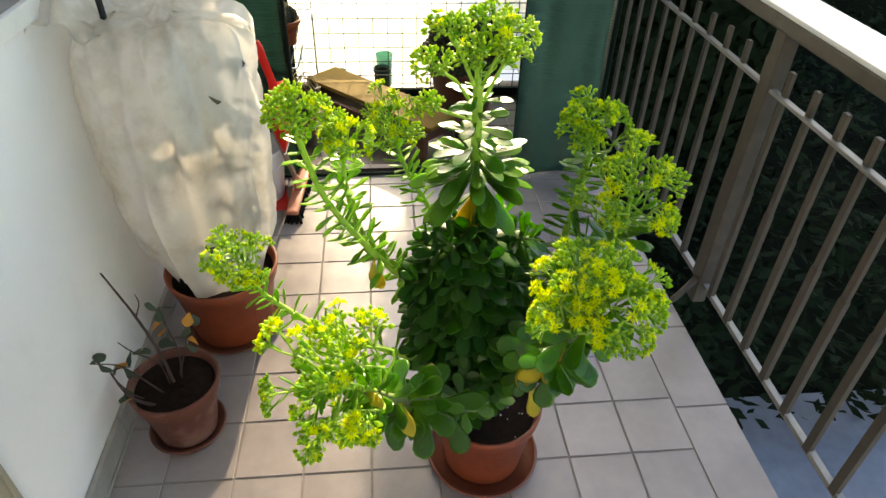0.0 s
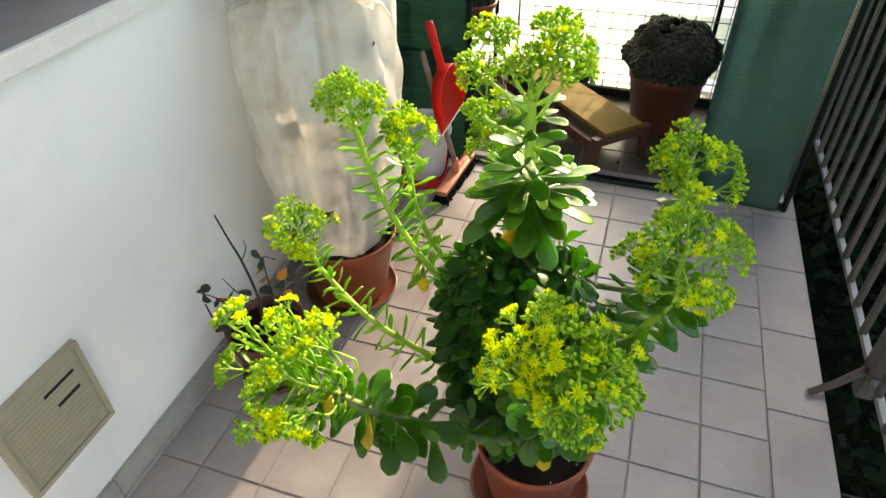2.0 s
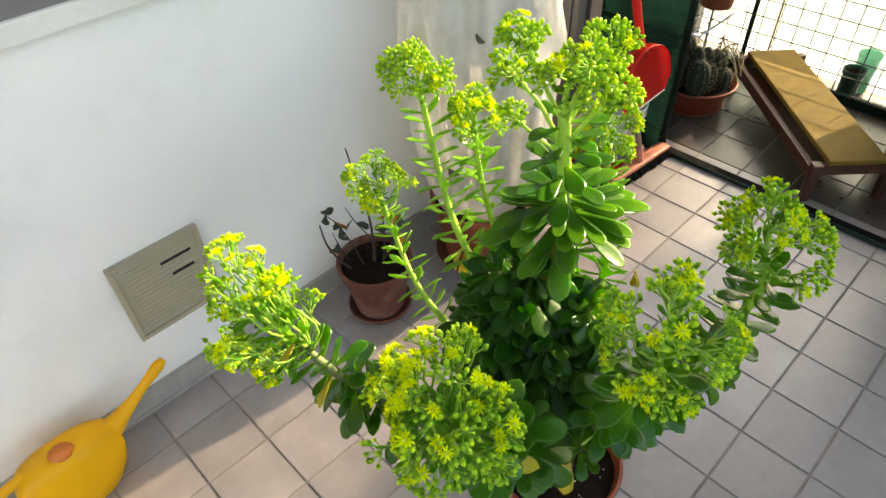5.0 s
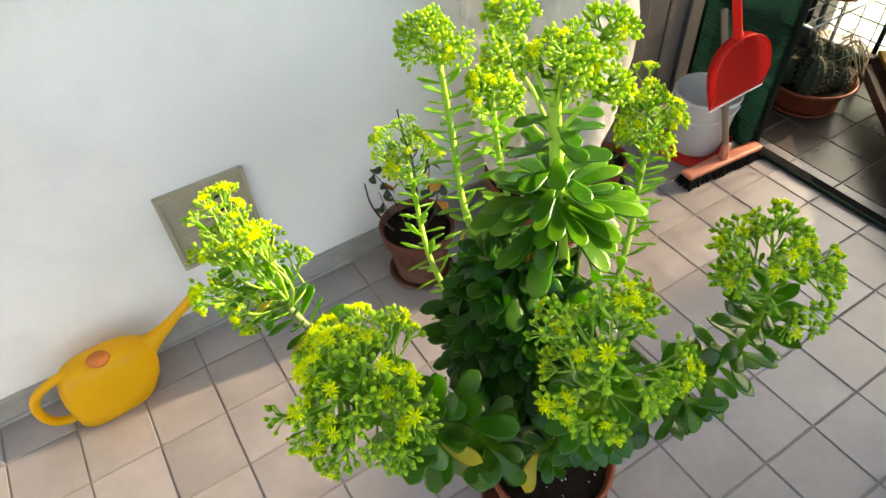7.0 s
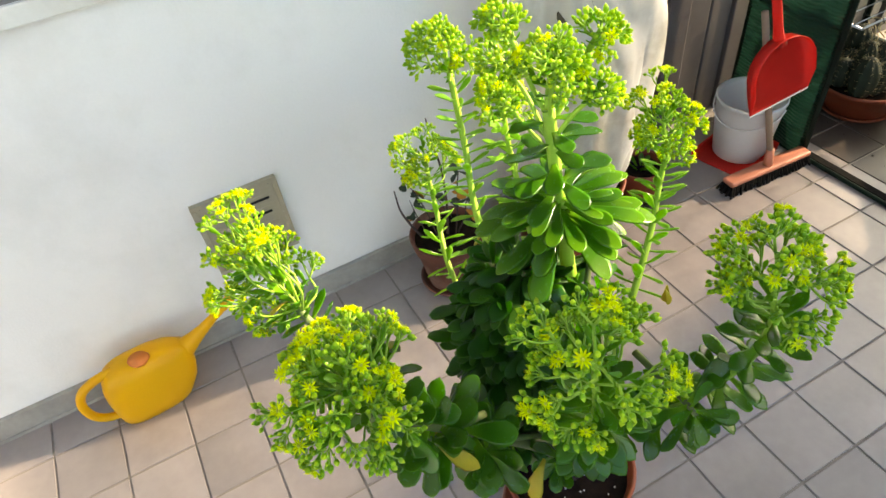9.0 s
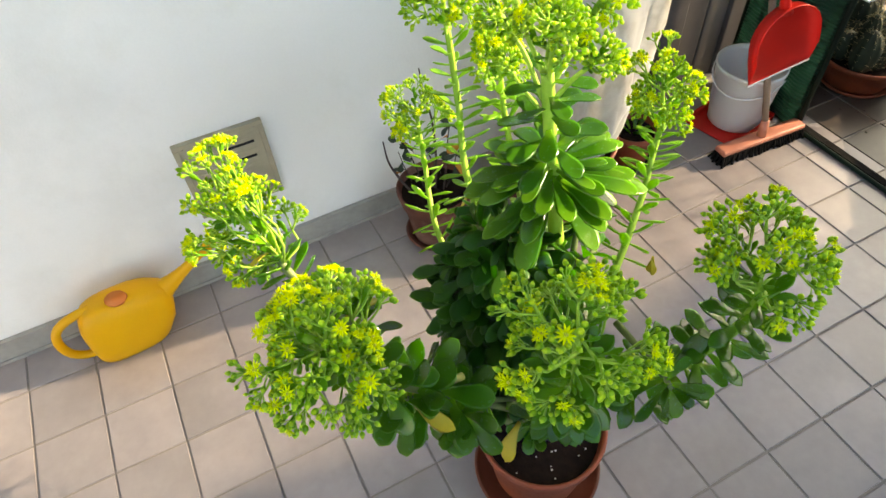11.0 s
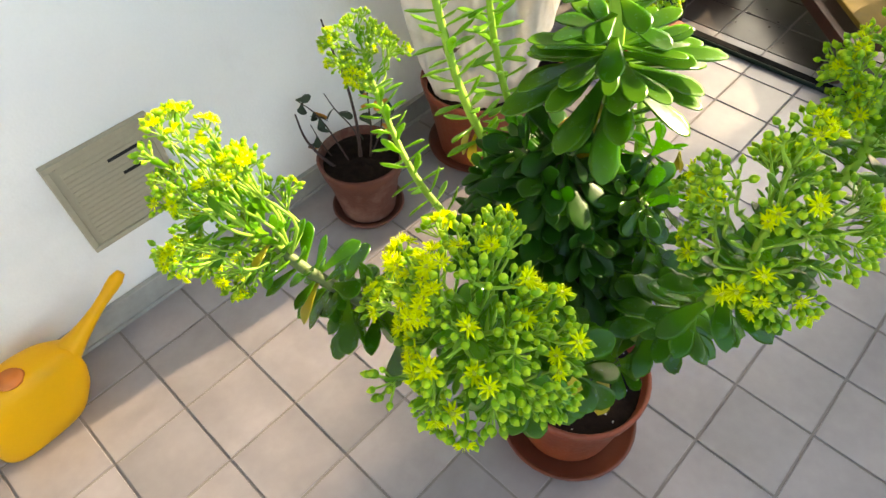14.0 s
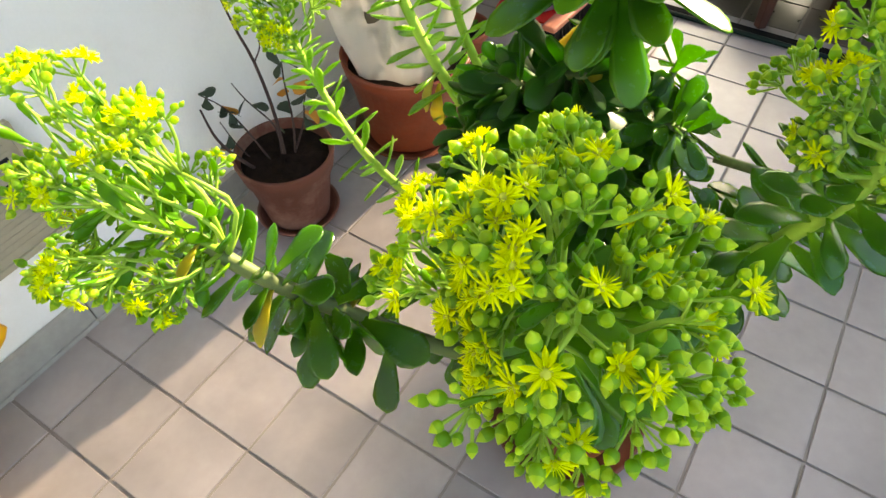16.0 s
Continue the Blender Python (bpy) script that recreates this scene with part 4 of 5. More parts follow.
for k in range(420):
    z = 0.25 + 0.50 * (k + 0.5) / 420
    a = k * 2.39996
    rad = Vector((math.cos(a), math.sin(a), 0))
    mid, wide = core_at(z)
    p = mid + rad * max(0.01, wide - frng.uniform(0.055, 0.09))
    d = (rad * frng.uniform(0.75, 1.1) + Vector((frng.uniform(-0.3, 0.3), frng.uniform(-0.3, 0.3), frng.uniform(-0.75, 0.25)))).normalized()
    packed.append((LEAF_SHADE[frng.randrange(3)], frame_of(p, d, Vector((0, 0, 1)) + 0.9 * rad, frng.uniform(-0.35, 0.35), frng.uniform(0.85, 1.2))))
join_leaves("foliage", packed, plant, M_LEAFSHADE)
for k in range(14):
    a = k * 2.39996
    o = Vector((PX + 0.02 * math.cos(a), PY + 0.02 * math.sin(a), 0.185))
    p = core_at(frng.uniform(0.34, 0.55))[0] + Vector((0.055 * math.cos(a), 0.055 * math.sin(a), 0))
    part("woody_stem", tube(bmesh.new(), spline([o, o.lerp(p, 0.5) - Vector((0, 0, 0.015)), p], 5), [0.007, 0.0065, 0.006, 0.0055, 0.005, 0.0045], 6), M_WOODSTEM, plant)

# ---- things on the wall side ----
def moved(bm, at, rot=None):
    bmesh.ops.transform(bm, matrix=Matrix.Translation(at) @ (rot or Matrix()), verts=bm.verts)
    return bm


def potted(name, at, label, category, r_base, r_rim, h, material, dish=None, dish_mat=None, lip=0.03, soil=0.025, seed=0, group=""):
    """A pot with soil; its saucer is a thing of its own."""
    z = at[2]
    if dish:
        sc = thing("plant_saucer", at, "dark brown plastic saucer under a flower pot", "saucer", "saucers")
        part("dish", saucer_mesh(bmesh.new(), dish, 0.018), dish_mat or M_TERRA, sc)
        z += 0.0065
    t = thing(name, (at[0], at[1], z), label, category, group)
    part("pot", pot_mesh(bmesh.new(), r_base, r_rim, h, lip), material, t)
    part("soil", soil_mesh(bmesh.new(), r_rim - 0.011 - (r_rim - r_base) * soil / h, h - soil, seed), M_SOIL, t, "dark dry soil")
    return t


M_BROWNPL = mat("dark_brown_plastic", (0.14, 0.05, 0.03), (0.09, 0.03, 0.02), rough=0.45, bump=0.05)
# rose in a weathered pot
rose = potted("potted_rose", (0.198, 0.168, 0), "nearly bare rose with a few leaves in a weathered terracotta pot", "potted plant", 0.074, 0.112, 0.185, M_TERRA_OLD, 0.098, M_BROWNPL, 0.05, 0.02, 5)
ROSE_LEAF = [leaf_mesh("leaf", M_ROSELEAF, 0.040, 0.026, 0.0016, b, 40 + k) for k, b in enumerate((-0.25, 0.1))]
ROSE_OLD = leaf_mesh("leaf", M_ORLEAF, 0.042, 0.028, 0.0016, -0.3, 44)
rr = random.Random(6)
for pts, r, leaves in (
        ([(0.0, 0.0, 0.15), (-0.02, 0.02, 0.26), (-0.05, 0.03, 0.37), (-0.062, 0.02, 0.44), (-0.085, 0.02, 0.515)], 0.0045, 0),
        ([(-0.05, 0.03, 0.37), (-0.04, 0.045, 0.40), (-0.045, 0.05, 0.425)], 0.002, 0),
        ([(0.0, 0.03, 0.15), (0.03, 0.05, 0.24), (0.05, 0.045, 0.30), (0.06, 0.06, 0.35)], 0.0026, 5),
        ([(-0.02, -0.02, 0.15), (-0.06, -0.03, 0.23), (-0.09, -0.045, 0.29), (-0.14, -0.06, 0.315)], 0.0026, 9),
        ([(0.01, 0.02, 0.15), (0.02, 0.03, 0.25), (0.0, 0.05, 0.33), (-0.005, 0.06, 0.37)], 0.0028, 7),
        ([(-0.01, 0.0, 0.15), (-0.03, 0.02, 0.22), (-0.07, 0.0, 0.285), (-0.09, -0.01, 0.33)], 0.0024, 4),
        ([(-0.05, -0.04, 0.15), (-0.085, -0.05, 0.20), (-0.10, -0.06, 0.26)], 0.0022, 2),
        ([(-0.03, -0.055, 0.15), (-0.055, -0.085, 0.21), (-0.065, -0.105, 0.27), (-0.075, -0.108, 0.335)], 0.0044, 1)):
    c = spline(pts, 10)
    s = part("stem", tube(bmesh.new(), c, [r * (1 - 0.055 * k) for k in range(11)], 6), M_TWIG, rose, "dark thorny twig")
    for k in range(leaves):
        p = c[rr.randrange(4, 11)]
        d = Vector((rr.uniform(-1, 1), rr.uniform(-1, 1), rr.uniform(-0.7, 0.4)))
        shared("leaf", ROSE_OLD if rr.random() < 0.16 else ROSE_LEAF[rr.randrange(2)], s, frame_of(p, d, (0, 0, 1), rr.uniform(-0.6, 0.6), rr.uniform(0.75, 1.2)))

# fleece-wrapped plant
wrapped = potted("wrapped_plant", (0.255, 0.56, 0), "tall plant wrapped in stained white fleece in a terracotta pot", "wrapped plant", 0.115, 0.162, 0.235, M_TERRA, 0.15, M_TERRADARK, 0.04, 0.03, 9)
fb = bmesh.new()
prof = ((0.215, 0.128), (0.25, 0.14), (0.32, 0.165), (0.42, 0.190), (0.52, 0.205), (0.62, 0.214), (0.72, 0.220), (0.81, 0.219), (0.88, 0.212), (0.925, 0.203), (0.955, 0.185), (0.972, 0.150), (0.962, 0.085), (0.975, 0.035))
seg = 96
rings = []
for i in range(len(prof) * 3 - 2):
    f = i / 3
    a0 = prof[int(f)]
    a1 = prof[min(int(f) + 1, len(prof) - 1)]
    z = a0[0] + (a1[0] - a0[0]) * (f - int(f))
    r0 = a0[1] + (a1[1] - a0[1]) * (f - int(f))
    ring = []
    for k in range(seg):
        a = 2 * math.pi * k / seg
        q = Vector((math.cos(a) * 2.2, math.sin(a) * 2.2, z * 3.0))
        fold = 0.020 * noise.noise(q + Vector((3, 1, 0))) + 0.010 * noise.noise(q * 2.3) + 0.006 * math.sin(7 * a + 5 * z + 3 * noise.noise(q))
        fold -= 0.034 * max(0, 1 - 5 * abs(noise.noise(Vector((math.cos(a) * 1.7 + 0.6 * z, math.sin(a) * 1.7, z * 1.1 + 7))))) * min(1, 4 * (z - 0.22))
        fold += 0.012 * max(0, 1 - 6 * abs(noise.noise(Vector((math.cos(a) * 3.1, math.sin(a) * 3.1 + z, z * 2.3 + 2)))))
        r = max(0.02, r0 + fold * min(1, r0 / 0.15))
        x = r * math.cos(a) * (0.90 if math.cos(a) > 0 else 1.0)
        ring.append(fb.verts.new((max(x, -0.217 + 0.004 * noise.noise(q * 4)), 0.012 + r * math.sin(a), z + 0.012 * noise.noise(q * 1.4) * (1 if z > 0.9 else 0.3))))
    rings.append(ring)
for a, b in zip(rings, rings[1:]):
    for k in range(seg):
        fb.faces.new((a[k], a[(k + 1) % seg], b[(k + 1) % seg], b[k]))
fb.faces.new(rings[-1])
part("fleece_cover", fb, M_FLEECE, wrapped, "stained white fleece")
M_DRIED = mat("dried_brown_leaf", (0.11, 0.085, 0.045), (0.05, 0.04, 0.022), rough=0.8, scale=20, bump=0.2)
DRIED = leaf_mesh("leaf", M_DRIED, 0.10, 0.045, 0.002, -0.3, 45)
trunk = part("stem", tube(bmesh.new(), [(0, 0, 0.2), (0.01, 0.0, 0.5), (-0.01, 0.01, 0.93)], [0.016, 0.012, 0.007], 8), M_TWIG, wrapped)
wr = random.Random(19)
for k in range(100):
    a, z = k * 2.39996, 0.34 + 0.56 * wr.random()
    lim = 0.10 + 0.075 * min(1, (z - 0.25) * 2.2)
    p = Vector((0.66 * lim * math.cos(a), 0.66 * lim * math.sin(a), z))
    d = Vector((math.cos(a + wr.uniform(-0.9, 0.9)), math.sin(a + wr.uniform(-0.9, 0.9)), wr.uniform(-1.3, 0.3)))
    shared("leaf", DRIED, trunk, frame_of(p, d, (math.cos(a), math.sin(a), 0.4), wr.uniform(-0.4, 0.4), wr.uniform(0.5, 0.95)))
flap = bmesh.new()
for i in range(9):
    for k in range(7):
        u, v = i / 8, k / 6
        flap.verts.new((0.03 + 0.16 * u, -0.10 + 0.11 * v + 0.02 * u, 0.965 + 0.05 * u * math.sin(2.4 * v + 1.0) - 0.06 * u * u + 0.012 * noise.noise((u * 4, v * 4, 1))))
flap.verts.ensure_lookup_table()
for i in range(8):
    for k in range(6):
        flap.faces.new([flap.verts[j] for j in (i * 7 + k, (i + 1) * 7 + k, (i + 1) * 7 + k + 1, i * 7 + k + 1)])
bmesh.ops.solidify(flap, geom=flap.faces[:], thickness=0.002)
part("fleece_flap", flap, M_FLEECE, wrapped, "loose corner of fleece")
bag = bmesh.new()
for i in range(13):
    for k in range(13):
        u_, v_ = i / 12, k / 12
        q = Vector((u_ * 3.3, v_ * 3.3, 1.7))
        bag.verts.new((-0.215 + 0.13 * u_ + 0.02 * noise.noise(q), -0.17 + 0.20 * v_ + 0.02 * noise.noise(q + Vector((5, 0, 0))), 0.955 + 0.10 * math.sin(math.pi * min(1, 0.15 + u_)) * math.sin(math.pi * (0.1 + 0.8 * v_)) + 0.035 * noise.noise(q * 1.7)))
bag.verts.ensure_lookup_table()
for i in range(12):
    for k in range(12):
        bag.faces.new([bag.verts[j] for j in (i * 13 + k, (i + 1) * 13 + k, (i + 1) * 13 + k + 1, i * 13 + k + 1)])
bmesh.ops.solidify(bag, geom=bag.faces[:], thickness=0.002)
part("fleece_flap", bag, M_FLEECE, wrapped, "crumpled end of fleece against the wall")
part("stake", tube(bmesh.new(), [(-0.102, -0.057, 0.2), (-0.105, -0.058, 1.30)], 0.007, 10), M_BLACK, wrapped, "black plant stake")

# small potted plant behind it
small = potted("potted_plant", (0.225, 0.865, 0), "small green plant in a terracotta pot on a dark saucer", "potted plant", 0.058, 0.082, 0.125, M_TERRA, 0.085, M_BLACK, 0.025, 0.02, 12)
for k in range(9):
    a = k * 2.4
    shared("leaf", LEAF_MID[k % 3], small, frame_of((0.012 * math.cos(a), 0.012 * math.sin(a), 0.105), (math.cos(a), math.sin(a), 0.9), (0, 0, 1), 0.1, 0.75))

# watering can
can = thing("watering_can", (0.14, -0.735, 0), "yellow plastic watering can standing on the tiles by the wall", "watering can", turn=3)
cb = bmesh.new()
seg = 32
rings = []
for z, hy, hx, cy in ((0.0, 0.082, 0.048, -0.008), (0.002, 0.090, 0.054, -0.008), (0.012, 0.096, 0.058, -0.006), (0.05, 0.104, 0.062, 0.0), (0.09, 0.110, 0.062, 0.006), (0.125, 0.110, 0.058, 0.010), (0.152, 0.103, 0.051, 0.012), (0.172, 0.090, 0.043, 0.012), (0.184, 0.070, 0.034, 0.010), (0.188, 0.035, 0.018, 0.008)):
    ring = []
    for k in range(seg):
        a = 2 * math.pi * k / seg
        ca, sa = math.cos(a), math.sin(a)
        e = 0.62
        nose = 0.018 * max(0, sa) ** 3 * (1 if 0.02 < z < 0.16 else 0.3)
        ring.append(cb.verts.new((hx * math.copysign(abs(ca) ** e, ca), cy + hy * math.copysign(abs(sa) ** e, sa) + nose, z)))
    rings.append(ring)
for a, b in zip(rings, rings[1:]):
    for k in range(seg):
        cb.faces.new((a[k], a[(k + 1) % seg], b[(k + 1) % seg], b[k]))
cb.faces.new(list(reversed(rings[0])))
cb.faces.new(rings[-1])
body = part("body", cb, M_YELLOW, can)
sp = spline([(0.0, 0.060, 0.108), (0.0, 0.115, 0.130), (0.002, 0.175, 0.162), (0.004, 0.240, 0.202), (0.005, 0.296, 0.236)], 14)
spb = tube(bmesh.new(), sp, [0.050, 0.047, 0.042, 0.036, 0.030, 0.025, 0.0205, 0.017, 0.0145, 0.0125, 0.0118, 0.0125, 0.0142, 0.0145, 0.009], 14)
part("spout", spb, M_YELLOW, can)
hd = spline([(0.0, -0.050, 0.176), (0.0, -0.10, 0.170), (0.0, -0.142, 0.148), (0.0, -0.160, 0.105), (0.0, -0.155, 0.055), (0.0, -0.128, 0.024), (0.0, -0.085, 0.016)], 20)
part("handle", tube(bmesh.new(), hd, 0.0118, 10), M_YELLOW, can)
hole = bmesh.new()
bmesh.ops.create_circle(hole, cap_ends=True, radius=1, segments=24, matrix=Matrix.Translation((0.020, 0.020, 0.1875)) @ Matrix.Rotation(radians(22), 4, "Y") @ Matrix.Diagonal((0.020, 0.026, 1, 1)))
r = bmesh.ops.extrude_face_region(hole, geom=hole.faces[:])
bmesh.ops.translate(hole, verts=[v for v in r["geom"] if isinstance(v, bmesh.types.BMVert)], vec=(0, -0.003, 0.006))
part("filling_hole", hole, M_ORANGE, body, "orange-brown filling hole")

# vent cover
vent = thing("vent_cover", (0.0305, -0.334, 0.358), "cream plastic louvred vent cover on the white wall", "vent")
vb = box(bmesh.new(), 0.0, -0.113, -0.121, 0.010, 0.113, 0.121, 0.003)
part("frame", vb, M_VENT, vent, smooth=False)
for y0, z0, y1, z1 in ((-0.113, 0.108, 0.113, 0.121), (-0.113, -0.121, 0.113, -0.108), (-0.113, -0.1078, -0.100, 0.1078), (0.100, -0.1078, 0.113, 0.1078)):
    part("border", box(bmesh.new(), 0.0102, y0, z0, 0.016, y1, z1, 0.002), M_VENT, vent, smooth=False)
for k in range(15):
    z = 0.084 - k * 0.0128
    part("slat", box(bmesh.new(), 0.0098, -0.086, z - 0.0056, 0.0113, 0.086, z + 0.0056, 0.0006), M_VENT, vent, smooth=False)
for y0, y1, z in ((0.002, 0.080, 0.064), (0.018, 0.076, 0.020)):
    part("slot", box(bmesh.new(), 0.0100, y0, z - 0.0034, 0.0122, y1, z + 0.0042), M_BLACK, vent, "dark open slot", smooth=False)
for y in (-0.09, 0.09):
    part("screw", moved(lathe(bmesh.new(), [(0.004, 0.0), (0.004, 0.0012), (0.002, 0.002)], 10), (0.0102, y, 0.108), Matrix.Rotation(radians(90), 4, "Y")), M_DOOR, vent)

# pot on the sill
potted("sill_pot", (-0.19, 0.235, 1.0365), "terracotta pot with saucer on the window sill", "flower pot", 0.06, 0.085, 0.13, M_TERRA, 0.098, M_TERRA, 0.025, 0.02, 14)

# ---- cleaning corner ----
tray = thing("red_dustpan", (0.262, 1.275, 0), "flat red plastic dustpan lying under a bucket", "dustpan", turn=12)
tb = bmesh.new()
box(tb, -0.11, -0.105, 0.001, 0.085, 0.12, 0.006, 0.002)
box(tb, -0.11, -0.105, 0.005, -0.102, 0.12, 0.03, 0.002)
box(tb, 0.077, -0.105, 0.005, 0.085, 0.12, 0.022, 0.002)
box(tb, -0.11, 0.112, 0.005, 0.085, 0.12, 0.03, 0.002)
part("pan", tb, M_RED, tray, smooth=False)
bucket = thing("bucket", (0.247, 1.300, 0.0065), "white plastic bucket standing on a red dustpan", "bucket")
part("body", lathe(bmesh.new(), [(0.075, 0.004), (0.084, 0.0), (0.087, 0.004), (0.110, 0.21), (0.113, 0.212), (0.113, 0.222), (0.108, 0.224), (0.104, 0.205), (0.080, 0.012), (0.02, 0.010)], 40), M_WHITEPL, bucket)
hb = tube(bmesh.new(), [(0.113 * math.cos(a), 0.113 * math.sin(a), 0.20 - 0.05 * math.sin(a)) for a in [math.pi * k / 14 for k in range(15)]], 0.0028, 6)
part("handle", moved(hb, (0, 0, 0), Matrix.Rotation(radians(200), 4, "Z")), M_WHITEPL, bucket, "white bail handle")

broom = thing("broom", (0.397, 1.262, 0), "broom with a salmon head and dark bristles standing on the tiles", "broom", turn=-4)
part("head", box(bmesh.new(), -0.024, -0.165, 0.034, 0.024, 0.165, 0.052, 0.007), M_SALMON, broom, "salmon pink broom head")
bb = bmesh.new()
brng = random.Random(3)
for i in range(34):
    for k in range(6):
        y, x = -0.158 + 0.316 * i / 33, -0.019 + 0.038 * k / 5
        tube(bb, [(x, y, 0.036), (x * 1.5 + brng.uniform(-0.006, 0.006), y * 1.08 + brng.uniform(-0.006, 0.006), 0.001)], [0.0035, 0.0045], 5)
tagged(part("bristles", bb, M_BRISTLE, broom, "dark bristles"), kind="stuff")
part("socket", tube(bmesh.new(), [(0, 0.0, 0.048), (-0.005, -0.002, 0.11)], [0.016, 0.013], 12), M_SALMON, broom)
part("pole", tube(bmesh.new(), [(-0.003, 0.0, 0.09), (-0.100, -0.075, 0.56)], 0.0105, 12), M_POLE, broom, "grey-brown pole")

pan = thing("hanging_dustpan", (0.0, 0.0, 0.0), "red plastic dustpan hung on the broom pole", "dustpan")
pan.matrix_basis = pose(0.377, 1.195, 0.405, 0, -7, -7) @ Matrix.Rotation(radians(10), 4, "X") @ Matrix.Diagonal((1, 0.86, 0.86, 1))
db = bmesh.new()
ring = [(0.0, -0.115, -0.115), (0.0, 0.125, -0.115), (0.0, 0.126, -0.03)] + [(0.0, 0.004 + 0.121 * math.cos(a), 0.02 + 0.115 * math.sin(a)) for a in [math.pi * k / 12 for k in range(13)]] + [(0.0, -0.117, -0.03)]
n = len(ring)
loops = []
for sx, s, dz in ((0.034, 1.0, 0), (0.038, 0.985, 0), (0.014, 0.93, 0.004), (0.006, 0.80, 0.004), (0.004, 0.3, 0.0)):
    loops.append([db.verts.new((sx if (z > -0.1 or sx < 0.02) else 0.010, y * s, z * s + dz)) for _, y, z in ring])
rear = [db.verts.new((-0.004 if z > -0.1 else 0.004, y * 0.96, z * 0.97)) for _, y, z in ring]
for a, b in zip([rear] + loops, loops):
    for k in range(n):
        db.faces.new((a[k], a[(k + 1) % n], b[(k + 1) % n], b[k]))
db.faces.new(loops[-1])
db.faces.new(list(reversed(rear)))
part("pan", db, M_RED, pan)
part("lip", box(bmesh.new(), 0.004, -0.117, -0.121, 0.011, 0.127, -0.113, 0.002), M_WHITEPL, pan, "white rubber lip", smooth=False)
part("handle", tube(bmesh.new(), spline([(0.012, 0.0, 0.11), (0.014, -0.008, 0.16), (0.012, -0.014, 0.26), (0.008, -0.014, 0.34)], 10), [0.022, 0.020, 0.017, 0.015, 0.014, 0.014, 0.014, 0.014, 0.015, 0.015, 0.012], 12), M_RED, pan)

# ---- greenhouse ----
GY = 1.435
green = thing("greenhouse", (0.85, GY, 0), "balcony greenhouse with dark frame and green plastic sheets, open in front", "greenhouse")
GL, GR, DL, DR, GH = 0.06, 1.64, 0.395, 1.295, 2.36


def gbar(a, b, r=0.011, name="bar"):
    return part(name, tube(bmesh.new(), [Vector(a) - Vector((0.85, GY, 0)), Vector(b) - Vector((0.85, GY, 0))], r, 10), M_GFRAME, green)


for x in (GL, DL, DR, GR):
    gbar((x, GY, 0.0), (x, GY, GH), name="post")
gbar((GL, GY, 0.008), (GR, GY, 0.008), 0.0075, "sill_bar")
part("threshold", box(bmesh.new(), GL - 0.85, 0.009, 0.001, GR - 0.85, 0.040, 0.012, 0.003), M_BRISTLE, green, "dark rubber threshold strip", smooth=False)
gbar((GL, GY, GH), (GR, GY, GH))
gbar((GL, GY, 0.47), (DL, GY, 0.47), 0.008)
for x0, x1 in ((GL, DL), (DR, GR)):
    gbar((x0, GY, 1.1), (x1, GY, 1.1), 0.008)


def sheet(x0, x1, y, z0, z1, depth, seed, nx=22, nz=60):
    bm = bmesh.new()
    for i in range(nx + 1):
        for k in range(nz + 1):
            u, v = i / nx, k / nz
            q = Vector((u * 2.5 + seed, v * 4.0, seed))
            slack = math.sin(math.pi * u) * (0.5 + 0.5 * math.sin(math.pi * v))
            bm.verts.new((x0 + (x1 - x0) * u - 0.85, y - GY + depth * (noise.noise(q) * 0.8 * (0.3 + slack) + 0.25 * noise.noise(q * 3.1)) + 0.004 * math.sin(u * 19 + 2 * noise.noise(q)), z0 + (z1 - z0) * v))
    bm.verts.ensure_lookup_table()
    for i in range(nx):
        for k in range(nz):
            a = i * (nz + 1) + k
            bm.faces.new((bm.verts[a], bm.verts[a + nz + 1], bm.verts[a + nz + 2], bm.verts[a + 1]))
    bmesh.ops.solidify(bm, geom=bm.faces[:], thickness=0.0012)
    return bm


part("sheet", sheet(GL, DL, GY - 0.016, 0.02, GH, 0.02, 2.0), M_SHEET, green, "dark green ribbed plastic sheet")
# the narrow high flap is added out of view to keep sun off the wall
part("door_flap", sheet(DL, 0.57, GY - 0.012, 1.22, GH, 0.03, 8.0, 14, 40), M_SHEET, green, "green flap, out of view, added to block the sun")
part("sheet", sheet(DR - 0.01, GR - 0.03, GY - 0.022, 0.01, GH, 0.05, 5.0), M_SHEETPALE, green, "crumpled green plastic sheet")

side = sheet(0.0, 0.74, GY, 0.02, GH, 0.03, 11.0)
bmesh.ops.rotate(side, verts=side.verts, cent=(-0.85, 0, 0), matrix=Matrix.Rotation(radians(90), 3, "Z"))
part("sheet", moved(side, (GR + 0.005, 0.02, 0)), M_SHEET, green, "green plastic side sheet")
# unseen roof, added to darken the greenhouse below it
part("sheet", box(bmesh.new(), GL - 0.85, 0.0, GH + 0.012, GR - 0.85, 0.75, GH + 0.015), M_SHEET, green, "green plastic roof sheet, unseen, added to shade the greenhouse", smooth=False)

# wire fence at the far end of the balcony
FY = 2.22
fence = thing("wire_fence", (0.85, FY, 0), "dark wire mesh fence at the end of the balcony", "fence")
wires = bmesh.new()
for k in range(24):
    x = -0.86 + k * 0.072
    box(wires, x - 0.0022, -0.0014, 0.04, x + 0.0022, 0.0014, 1.7)
for k in range(23):
    z = 0.05 + k * 0.072
    box(wires, -0.86, -0.0047, z - 0.0022, 0.86, -0.0015, z + 0.0022)
tagged(part("wire_mesh", wires, M_WIRE, fence, "square wire mesh", smooth=False), kind="stuff")
